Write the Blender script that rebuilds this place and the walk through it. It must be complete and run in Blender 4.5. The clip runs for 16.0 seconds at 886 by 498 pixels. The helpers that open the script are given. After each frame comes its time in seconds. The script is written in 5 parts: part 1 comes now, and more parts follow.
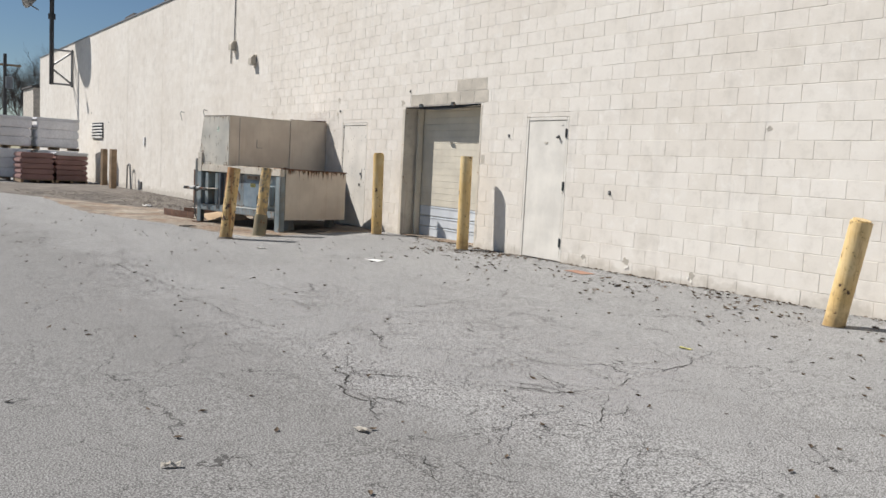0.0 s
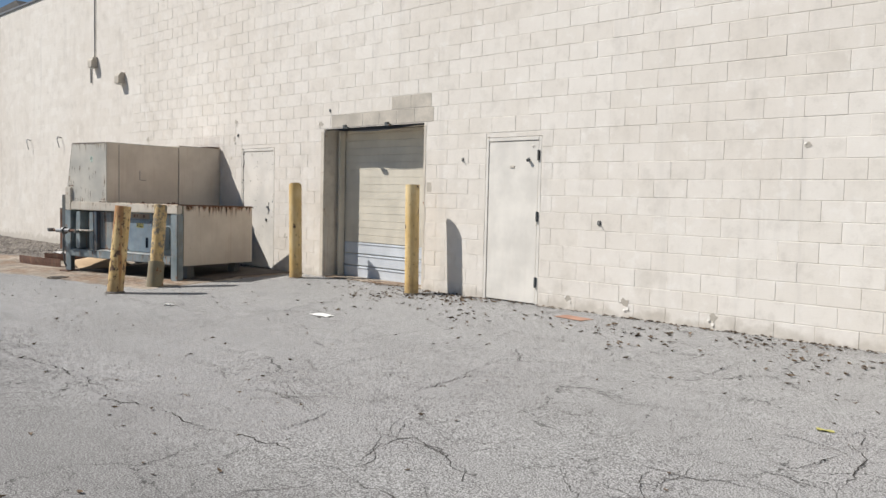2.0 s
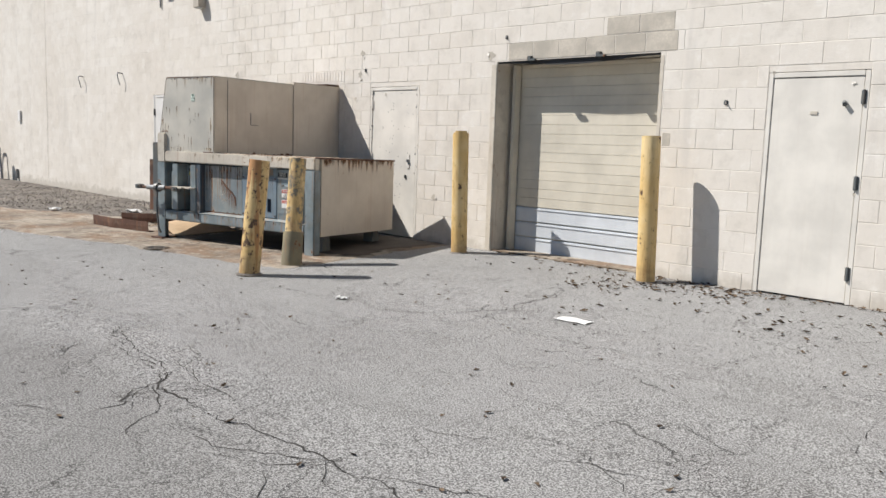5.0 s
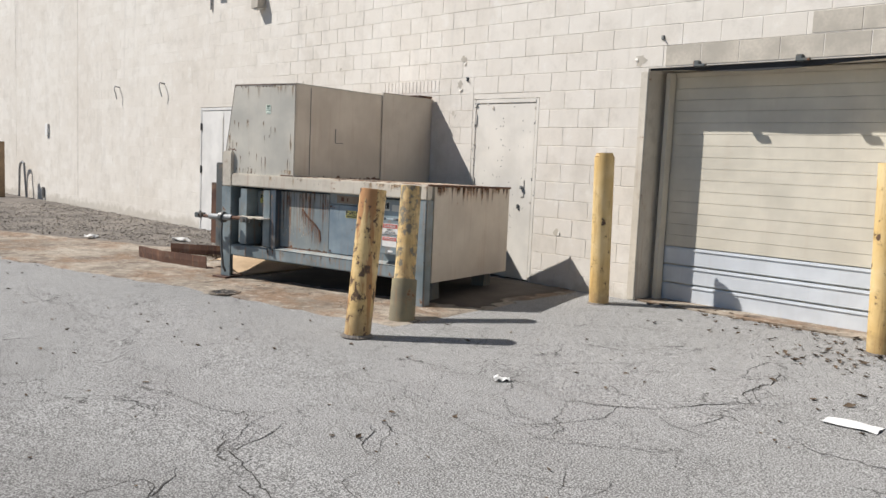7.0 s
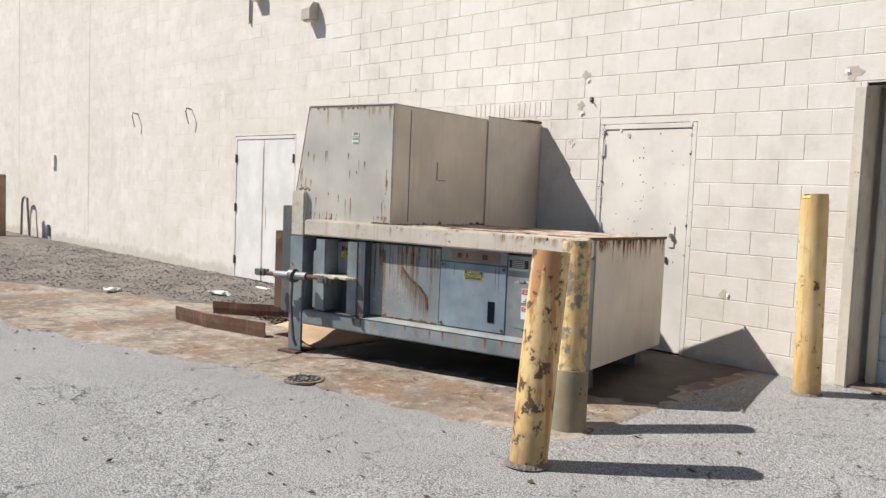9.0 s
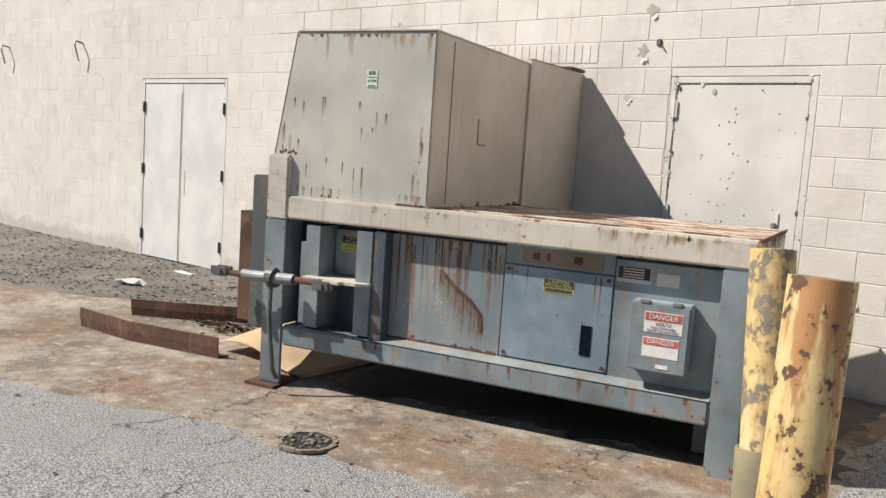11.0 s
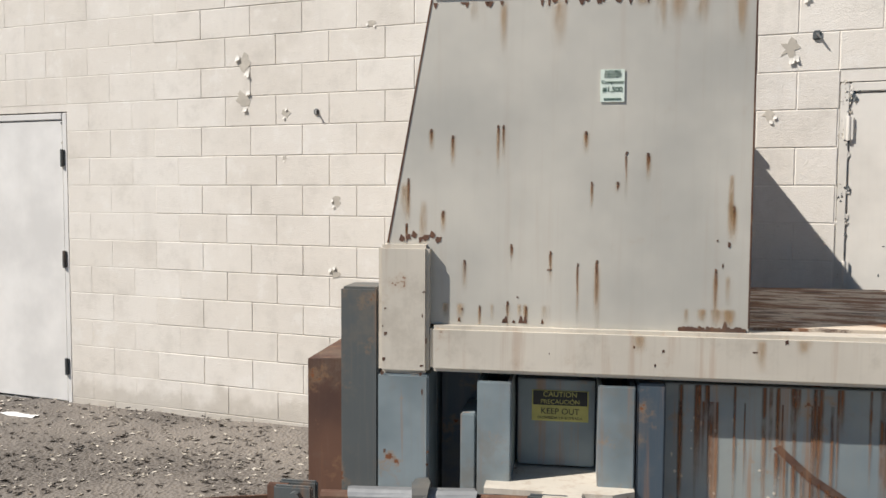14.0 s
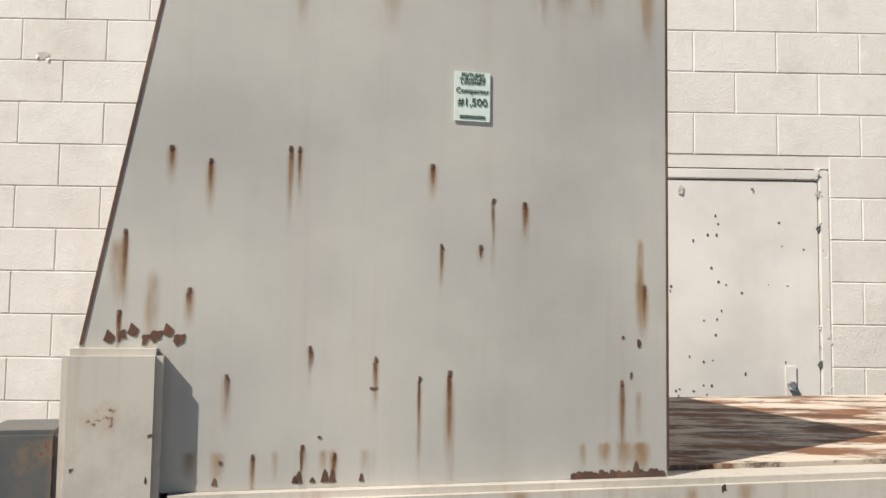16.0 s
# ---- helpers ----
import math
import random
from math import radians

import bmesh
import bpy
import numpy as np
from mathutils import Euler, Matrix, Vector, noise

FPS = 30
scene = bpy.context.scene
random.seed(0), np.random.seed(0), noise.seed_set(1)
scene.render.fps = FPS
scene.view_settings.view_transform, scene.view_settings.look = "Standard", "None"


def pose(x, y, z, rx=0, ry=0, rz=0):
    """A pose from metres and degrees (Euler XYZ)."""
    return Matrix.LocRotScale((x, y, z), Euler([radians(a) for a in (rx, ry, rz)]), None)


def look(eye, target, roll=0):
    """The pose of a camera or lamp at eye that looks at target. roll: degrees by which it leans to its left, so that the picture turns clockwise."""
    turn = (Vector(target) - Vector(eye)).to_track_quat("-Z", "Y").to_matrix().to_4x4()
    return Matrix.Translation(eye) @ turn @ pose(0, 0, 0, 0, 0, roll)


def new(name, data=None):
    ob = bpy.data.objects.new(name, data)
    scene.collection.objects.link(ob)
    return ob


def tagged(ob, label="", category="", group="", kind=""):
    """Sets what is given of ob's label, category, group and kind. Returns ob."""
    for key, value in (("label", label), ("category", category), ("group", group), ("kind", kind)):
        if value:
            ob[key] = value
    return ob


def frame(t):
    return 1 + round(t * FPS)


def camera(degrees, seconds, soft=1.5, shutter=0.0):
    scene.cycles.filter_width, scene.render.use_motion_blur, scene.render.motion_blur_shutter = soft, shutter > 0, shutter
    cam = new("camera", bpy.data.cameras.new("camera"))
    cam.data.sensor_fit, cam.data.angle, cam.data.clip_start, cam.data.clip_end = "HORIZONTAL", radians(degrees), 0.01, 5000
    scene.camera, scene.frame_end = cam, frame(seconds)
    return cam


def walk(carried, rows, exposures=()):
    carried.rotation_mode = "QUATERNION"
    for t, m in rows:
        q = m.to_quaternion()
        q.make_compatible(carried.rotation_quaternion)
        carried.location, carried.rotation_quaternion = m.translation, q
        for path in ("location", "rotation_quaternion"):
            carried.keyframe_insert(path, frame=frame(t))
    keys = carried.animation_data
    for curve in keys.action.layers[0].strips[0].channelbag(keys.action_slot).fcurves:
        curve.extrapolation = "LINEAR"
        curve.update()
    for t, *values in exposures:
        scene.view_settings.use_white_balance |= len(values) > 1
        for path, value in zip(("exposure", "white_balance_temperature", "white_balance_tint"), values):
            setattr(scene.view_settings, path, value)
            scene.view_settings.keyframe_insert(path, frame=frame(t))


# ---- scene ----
cam = camera(55.8, 16.0)
PATH = [
    (0, (9.934, -8.428, 1.254), (8.304, -7.284, 1.064), 3.0),
    (0.5, (9.242, -8.345, 1.278), (7.661, -7.133, 1.099), 2.1),
    (1, (8.687, -8.322, 1.299), (7.189, -7.003, 1.165), 2.2),
    (1.5, (8.064, -8.304, 1.309), (6.676, -6.87, 1.167), 2.1),
    (2, (7.463, -8.294, 1.31), (6.057, -6.877, 1.187), 1.3),
    (2.5, (6.829, -8.283, 1.277), (5.384, -6.908, 1.131), 0.3),
    (3, (6.184, -8.288, 1.276), (4.707, -6.952, 1.094), 1.2),
    (3.5, (5.536, -8.231, 1.266), (4.06, -6.897, 1.06), 1.7),
    (3.7, (5.257, -8.187, 1.269), (3.775, -6.859, 1.065), 2.1),
    (5.8, (2.748, -7.824, 1.345), (1.378, -6.393, 1.07), 2.1),
    (6, (2.506, -7.777, 1.345), (1.132, -6.35, 1.068), 2.4),
    (6.5, (1.923, -7.617, 1.348), (0.546, -6.186, 1.111), 2.0),
    (7, (1.328, -7.446, 1.34), (-0.107, -6.069, 1.131), 2.5),
    (7.5, (0.711, -7.279, 1.368), (-0.76, -5.943, 1.141), 1.8),
    (8, (0.082, -7.16, 1.371), (-1.416, -5.847, 1.193), 2.2),
    (8.5, (-0.488, -7.03, 1.38), (-1.931, -5.656, 1.219), 2.2),
    (9, (-1.058, -6.854, 1.411), (-2.494, -5.469, 1.269), 2.3),
    (9.2, (-1.279, -6.794, 1.426), (-2.69, -5.383, 1.292), 2.4),
    (11.3, (-3.693, -5.89, 1.404), (-4.833, -4.266, 1.154), 3.7),
    (11.5, (-3.901, -5.78, 1.41), (-4.996, -4.128, 1.139), 3.5),
    (12, (-4.425, -5.511, 1.425), (-5.563, -3.892, 1.139), 2.3),
    (12.5, (-4.962, -5.381, 1.425), (-6.101, -3.757, 1.167), 1.8),
    (13, (-5.472, -5.229, 1.439), (-6.584, -3.581, 1.222), 1.4),
    (13.5, (-5.983, -5.114, 1.434), (-6.977, -3.395, 1.198), 0.9),
    (14, (-6.355, -4.93, 1.493), (-7.07, -3.067, 1.368), 0.3),
    (14.5, (-6.654, -4.847, 1.511), (-6.963, -2.871, 1.535), 1.3),
    (15, (-6.742, -4.731, 1.517), (-6.793, -2.732, 1.562), 0.7),
    (15.5, (-6.753, -4.372, 1.532), (-6.78, -2.372, 1.521), 0.3),
    (16, (-6.855, -3.991, 1.424), (-6.831, -1.995, 1.56), 0.8),
]
walk(cam, [(t, look(eye, target, roll)) for t, eye, target, roll in PATH],
     exposures=[(0, 0.17, 6320, 10), (3.5, 0.22, 6300, 10), (6, 0.25, 6300, 10), (7.5, 0.22, 6300, 10), (9, 0.37, 6350, 10), (11.5, 0.27, 6500, 10), (13, 0.36, 6400, 10), (14, 0.2, 6400, 10), (14.5, 0.02, 6400, 10), (15, 0.07, 6450, 10), (15.5, 0.2, 6450, 10), (16, 0.2, 6450, 10)])

# ---- light: clear noon sky, sun from the far left in front of the wall ----
SUN_DIR = Vector((1.0, 0.8, -1.35)).normalized()          # the way the light travels
world = bpy.data.worlds.new("sky")
scene.world = world
world.use_nodes = True
wn = world.node_tree
sky = wn.nodes.new("ShaderNodeTexSky")
sky.sky_type, sky.sun_disc = "NISHITA", False
sky.sun_elevation = math.asin(-SUN_DIR.z)
sky.sun_rotation = math.atan2(-SUN_DIR.x, -SUN_DIR.y)
sky.air_density, sky.dust_density, sky.ozone_density = 1.0, 0.0, 4.5
wn.links.new(sky.outputs[0], wn.nodes["Background"].inputs[0])
wn.nodes["Background"].inputs[1].default_value = 0.05
sun_data = bpy.data.lights.new("sun", "SUN")
sun_data.energy, sun_data.angle, sun_data.color = 5.4, radians(0.55), (1.0, 0.945, 0.875)
sun = new("sun", sun_data)
sun.matrix_world = Matrix.Translation((0, 0, 30)) @ SUN_DIR.to_track_quat("-Z", "Y").to_matrix().to_4x4()


# ---- materials ----
class Nodes:
    """A small builder for node materials."""

    def __init__(self, name, rough=0.8, metal=0.0, spec=0.5):
        self.mat = bpy.data.materials.new(name)
        self.mat.use_nodes = True
        self.nt = self.mat.node_tree
        self.bsdf = self.nt.nodes["Principled BSDF"]
        self.bsdf.inputs["Roughness"].default_value = rough
        self.bsdf.inputs["Metallic"].default_value = metal
        self.bsdf.inputs["Specular IOR Level"].default_value = spec
        self.co = self.nt.nodes.new("ShaderNodeTexCoord")
        self.geo = self.nt.nodes.new("ShaderNodeNewGeometry")

    def link(self, a, b):
        self.nt.links.new(a, b)

    def put(self, node, key, value):
        if isinstance(value, bpy.types.NodeSocket):
            self.link(value, node.inputs[key])
        else:
            node.inputs[key].default_value = value

    def vec(self, scale=(1, 1, 1), source="Position"):
        m = self.nt.nodes.new("ShaderNodeMapping")
        self.link(self.geo.outputs["Position"] if source == "Position" else self.co.outputs[source], m.inputs[0])
        m.inputs["Scale"].default_value = scale
        return m.outputs[0]

    def noise(self, scale, detail=4, vec=None, rough=0.55, warp=0.0):
        n = self.nt.nodes.new("ShaderNodeTexNoise")
        self.link(vec or self.vec(), n.inputs["Vector"])
        for k, v in (("Scale", scale), ("Detail", detail), ("Roughness", rough), ("Distortion", warp)):
            n.inputs[k].default_value = v
        return n.outputs["Fac"]

    def voronoi(self, scale, vec=None, feature="F1"):
        n = self.nt.nodes.new("ShaderNodeTexVoronoi")
        n.feature = feature
        self.link(vec or self.vec(), n.inputs["Vector"])
        n.inputs["Scale"].default_value = scale
        return n.outputs["Distance"]

    def ramp(self, fac, lo, hi, a=0.0, b=1.0):
        n = self.nt.nodes.new("ShaderNodeMapRange")
        n.interpolation_type = "SMOOTHSTEP"
        self.put(n, 0, fac)
        for i, v in enumerate((lo, hi, a, b)):
            n.inputs[i + 1].default_value = v
        return n.outputs[0]

    def math(self, op, a, b=0.0):
        n = self.nt.nodes.new("ShaderNodeMath")
        n.operation = op
        self.put(n, 0, a), self.put(n, 1, b)
        return n.outputs[0]

    def mix(self, fac, a, b, blend="MIX"):
        n = self.nt.nodes.new("ShaderNodeMix")
        n.data_type, n.blend_type = "RGBA", blend
        for k, v in ((0, fac), (6, a), (7, b)):
            if isinstance(v, tuple) and len(v) == 3:
                v = (*v, 1)
            self.put(n, k, v)
        return n.outputs[2]

    def colour(self, c):
        self.put(self.bsdf, "Base Color", (*c, 1) if isinstance(c, tuple) else c)
        return self

    def bump(self, height, strength=0.3, dist=0.01):
        n = self.nt.nodes.new("ShaderNodeBump")
        n.inputs["Strength"].default_value, n.inputs["Distance"].default_value = strength, dist
        self.link(height, n.inputs["Height"])
        self.link(n.outputs[0], self.bsdf.inputs["Normal"])
        return self

    def random(self):
        n = self.nt.nodes.new("ShaderNodeObjectInfo")
        return n.outputs["Random"]

    def z(self):
        s = self.nt.nodes.new("ShaderNodeSeparateXYZ")
        self.link(self.geo.outputs["Position"], s.inputs[0])
        return s.outputs


def plain(name, col, rough=0.7, metal=0.0, grain=60.0, vary=0.18, bump=0.15):
    n = Nodes(name, rough, metal)
    f = n.noise(grain, 5)
    g = n.noise(grain / 12, 3)
    dark = tuple(c * (1 - vary) for c in col)
    lite = tuple(min(1, c * (1 + vary)) for c in col)
    c = n.mix(n.ramp(g, 0.3, 0.7), dark, lite)
    c = n.mix(n.ramp(f, 0.35, 0.65, 0, 0.35), c, tuple(x * 0.75 for x in col))
    n.colour(c).bump(f, bump, 0.004)
    return n.mat


def painted_steel(name, col, rust=0.5, second=None, chips=0.5, rough=0.45):
    """Weathered paint on steel: fade, rust patches, vertical runs."""
    n = Nodes(name, rough)
    fade = n.noise(2.2, 4)
    c = n.mix(n.ramp(fade, 0.3, 0.72), tuple(x * 0.88 for x in col), second or tuple(min(1, x * 1.08) for x in col))
    runs = n.noise(1.0, 5, n.vec((26, 26, 1.1)), 0.6)
    c = n.mix(n.ramp(runs, 0.53, 0.70, 0, min(0.9, 0.6 * rust)), c, (0.33, 0.16, 0.07))
    fine = n.noise(1.0, 3, n.vec((60, 60, 3)))
    c = n.mix(n.ramp(fine, 0.5, 0.75, 0, min(0.12, rust * 0.18)), c, (0.25, 0.2, 0.15))
    grime = n.noise(4.5, 7, rough=0.7)
    c = n.mix(n.ramp(grime, 0.50, 0.68, 0, min(0.4, max(0.0, rust - 0.25))), c, (0.20, 0.16, 0.115))
    spots = n.noise(7, 7, rough=0.68)
    m = n.ramp(spots, 0.675 - 0.07 * chips, 0.70 - 0.07 * chips)
    halo = n.ramp(spots, 0.60 - 0.07 * chips, 0.69 - 0.07 * chips, 0, 0.5 * min(1, rust))
    c = n.mix(halo, c, (0.36, 0.21, 0.10))
    deep = n.mix(n.noise(40, 4), (0.08, 0.03, 0.018), (0.28, 0.10, 0.035))
    c = n.mix(n.math("MULTIPLY", m, min(1, rust * 1.6)), c, deep)
    n.colour(c)
    n.link(n.ramp(m, 0, 1, rough, 0.9), n.bsdf.inputs["Roughness"])
    n.bump(n.math("ADD", n.math("MULTIPLY", m, -0.8), n.noise(3, 2)), 0.12, 0.01)
    return n.mat


def block_material():
    n = Nodes("painted_block", 0.85, spec=0.25)
    r = n.random()
    isl = n.geo.outputs["Random Per Island"]
    base = n.mix(n.ramp(n.noise(0.35, 4), 0.3, 0.7), (0.70, 0.65, 0.58), (0.76, 0.72, 0.655))
    base = n.mix(n.ramp(n.math("FRACT", n.math("ADD", r, isl)), 0, 1, 0, 0.35), base, (0.63, 0.575, 0.495))
    blot = n.noise(1.3, 6, rough=0.65)
    base = n.mix(n.ramp(blot, 0.52, 0.74, 0, 0.42), base, (0.50, 0.455, 0.39))
    runs = n.noise(1.0, 5, n.vec((3.2, 3.2, 0.35)), 0.65)
    base = n.mix(n.ramp(runs, 0.52, 0.78, 0, 0.45), base, (0.50, 0.47, 0.43))
    smear = n.noise(3.4, 9, rough=0.72)
    base = n.mix(n.ramp(smear, 0.50, 0.66, 0, 0.38), base, (0.53, 0.49, 0.43))
    base = n.mix(n.ramp(smear, 0.47, 0.36, 0, 0.45), base, (0.80, 0.77, 0.715))
    pores = n.noise(90, 3, rough=0.7)
    base = n.mix(n.ramp(pores, 0.62, 0.76, 0, 0.45), base, (0.40, 0.36, 0.31))
    peel = n.noise(5.5, 8, rough=0.7)
    base = n.mix(n.ramp(peel, 0.70, 0.72, 0, 0.7), base, (0.42, 0.38, 0.33))
    # splash dirt with a ragged upper edge along the foot of the wall
    z = n.z()
    splash = n.ramp(n.math("ADD", z["Z"], n.math("MULTIPLY", n.noise(4, 5), 0.5)), 0.22, 0.36, 0.5, 0.0)
    base = n.mix(splash, base, (0.40, 0.355, 0.29))
    n.colour(base)
    n.bump(n.math("ADD", n.noise(140, 3), n.math("MULTIPLY", n.noise(18, 6, rough=0.7), 1.1)), 0.5, 0.005)
    return n.mat


def asphalt_material():
    n = Nodes("old_asphalt", 0.9, spec=0.3)
    p = n.vec()
    big = n.noise(0.22, 5, rough=0.6)
    c = n.mix(n.ramp(big, 0.32, 0.68), (0.20, 0.197, 0.19), (0.31, 0.305, 0.296))
    drift = n.noise(0.9, 6, n.vec((0.35, 1.5, 1)), 0.68)
    c = n.mix(n.ramp(drift, 0.48, 0.68, 0, 0.75), c, (0.12, 0.113, 0.104))
    worn = n.noise(5.5, 6, rough=0.75)
    c = n.mix(n.ramp(worn, 0.50, 0.66, 0, 0.5), c, (0.115, 0.11, 0.102))
    c = n.mix(n.ramp(worn, 0.48, 0.36, 0, 0.4), c, (0.36, 0.352, 0.338))
    chip = n.noise(24, 4, rough=0.8)
    c = n.mix(n.ramp(chip, 0.60, 0.68, 0, 0.65), c, (0.075, 0.072, 0.068))
    grit = n.voronoi(125)
    c = n.mix(n.ramp(grit, 0.2, 0.5, 0.0, 0.9), c, n.mix(n.ramp(n.noise(110, 2), 0.42, 0.58), (0.46, 0.455, 0.44), (0.075, 0.073, 0.07)))
    speck = n.noise(62, 5, rough=0.8)
    c = n.mix(n.ramp(speck, 0.58, 0.74, 0, 0.7), c, (0.07, 0.068, 0.065))
    c = n.mix(n.ramp(speck, 0.43, 0.28, 0, 0.6), c, (0.44, 0.43, 0.42))
    # the lane worn dark by wheels, ragged along its edge
    lane = n.ramp(n.math("ADD", n.z()["Y"], n.math("MULTIPLY", n.noise(0.7, 5, rough=0.65), 2.6)), -5.2, -3.9, 0.36, 0.0)
    c = n.mix(lane, c, (0.12, 0.114, 0.106))
    # cracks: long wandering ones and a finer net inside worn patches
    warp = n.nt.nodes.new("ShaderNodeTexNoise")
    n.link(p, warp.inputs["Vector"])
    warp.inputs["Scale"].default_value, warp.inputs["Detail"].default_value = 2.2, 6
    warp.inputs["Roughness"].default_value = 0.65
    add = n.nt.nodes.new("ShaderNodeVectorMath")
    add.operation = "MULTIPLY_ADD"
    n.link(warp.outputs["Color"], add.inputs[0])
    add.inputs[1].default_value = (0.55, 0.55, 0)
    n.link(p, add.inputs[2])
    flat = n.nt.nodes.new("ShaderNodeVectorMath")
    flat.operation = "MULTIPLY"
    n.link(add.outputs[0], flat.inputs[0])
    flat.inputs[1].default_value = (1, 1, 0)
    long_ = n.voronoi(0.42, flat.outputs[0], "DISTANCE_TO_EDGE")
    net = n.voronoi(1.8, flat.outputs[0], "DISTANCE_TO_EDGE")
    width = n.ramp(n.noise(1.1, 4), 0.38, 0.7, 0.0002, 0.0016)
    m1 = n.math("LESS_THAN", long_, width)
    where = n.ramp(n.noise(0.30, 2), 0.40, 0.52)
    m2 = n.math("MULTIPLY", n.math("LESS_THAN", net, n.math("MULTIPLY", n.ramp(n.noise(2.0, 4), 0.38, 0.64, 0.0, 0.0075), where)), 1.0)
    crack = n.math("MAXIMUM", m1, m2)
    c = n.mix(n.math("MULTIPLY", crack, 0.8), c, (0.045, 0.043, 0.04))
    n.colour(c)
    h = n.math("SUBTRACT", n.math("ADD", n.math("MULTIPLY", speck, 0.6), n.math("MULTIPLY", grit, 0.5)), n.math("MULTIPLY", crack, 1.5))
    n.bump(h, 0.42, 0.007)
    return n.mat


def concrete_material():
    n = Nodes("stained_concrete", 0.88, spec=0.3)
    c = n.mix(n.ramp(n.noise(0.9, 5), 0.3, 0.7), (0.18, 0.147, 0.112), (0.38, 0.33, 0.265))
    c = n.mix(n.ramp(n.noise(1.1, 6, n.vec((1, 1.6, 1)), 0.65), 0.46, 0.62, 0, 0.75), c, (0.21, 0.125, 0.07))
    c = n.mix(n.ramp(n.noise(2.7, 6), 0.54, 0.68, 0, 0.75), c, (0.13, 0.10, 0.08))
    s = n.noise(60, 4, rough=0.7)
    c = n.mix(n.ramp(s, 0.56, 0.68, 0, 0.7), c, (0.13, 0.11, 0.09))
    crust = n.noise(9, 9, rough=0.78)
    c = n.mix(n.ramp(crust, 0.50, 0.60, 0, 0.6), c, (0.12, 0.095, 0.07))
    c = n.mix(n.ramp(crust, 0.46, 0.36, 0, 0.65), c, (0.47, 0.425, 0.355))
    stone = n.voronoi(55)
    c = n.mix(n.ramp(stone, 0.28, 0.12, 0, 0.45), c, (0.44, 0.40, 0.34))
    rip = n.math("ABSOLUTE", n.math("SUBTRACT", n.noise(0.8, 6, rough=0.6), 0.5))
    crack = n.math("LESS_THAN", rip, n.ramp(n.noise(2, 4), 0.45, 0.7, 0.0, 0.006))
    c = n.mix(n.math("MULTIPLY", crack, 0.8), c, (0.06, 0.05, 0.04))
    n.colour(c).bump(n.math("SUBTRACT", s, crack), 0.5, 0.006)
    return n.mat


def dirt_material():
    n = Nodes("gravel_dirt", 0.95, spec=0.2)
    c = n.mix(n.ramp(n.noise(1.2, 6, rough=0.65), 0.35, 0.65), (0.07, 0.06, 0.05), (0.25, 0.22, 0.185))
    v = n.voronoi(45)
    c = n.mix(n.ramp(v, 0.2, 0.5, 0, 0.7), c, n.mix(n.noise(120, 2), (0.05, 0.042, 0.034), (0.33, 0.30, 0.27)))
    n.colour(c).bump(v, 0.8, 0.012)
    return n.mat


def rust_run_material(across="X"):
    """A run of rust below a chip: opaque at its head, thin at its foot."""
    n = Nodes("rust_run_" + across.lower(), 0.85)
    s = n.nt.nodes.new("ShaderNodeSeparateXYZ")
    n.link(n.co.outputs["Generated"], s.inputs[0])
    c = n.mix(n.ramp(s.outputs["Z"], 0.55, 0.95), (0.36, 0.175, 0.07), (0.15, 0.06, 0.028))
    n.colour(n.mix(n.noise(60, 3), c, (0.2, 0.085, 0.035)))
    side = n.math("ABSOLUTE", n.math("SUBTRACT", s.outputs[across], 0.5))
    a = n.math("MULTIPLY", n.ramp(s.outputs["Z"], 0.0, 0.95, 0.0, 0.82), n.ramp(side, 0.05, 0.48, 1.0, 0.0))
    a = n.math("MULTIPLY", a, n.ramp(n.noise(45, 4, n.vec((1, 1, 0.3))), 0.3, 0.55, 0.35, 1.0))
    n.link(a, n.bsdf.inputs["Alpha"])
    return n.mat


def rust_bloom_material():
    """A faint yellow-brown bloom round and below a rust run."""
    n = Nodes("rust_bloom", 0.8)
    s = n.nt.nodes.new("ShaderNodeSeparateXYZ")
    n.link(n.co.outputs["Generated"], s.inputs[0])
    n.colour(n.mix(n.noise(50, 3), (0.50, 0.33, 0.15), (0.40, 0.22, 0.09)))
    side = n.math("ABSOLUTE", n.math("SUBTRACT", s.outputs["X"], 0.5))
    a = n.math("MULTIPLY", n.math("MULTIPLY", n.ramp(s.outputs["Z"], 0.0, 0.75, 0.0, 0.5), n.ramp(s.outputs["Z"], 0.80, 1.0, 1.0, 0.0)), n.ramp(side, 0.0, 0.33, 1.0, 0.0))
    n.link(n.math("MULTIPLY", a, n.ramp(n.noise(30, 4, n.vec((1, 1, 0.2))), 0.3, 0.6)), n.bsdf.inputs["Alpha"])
    return n.mat


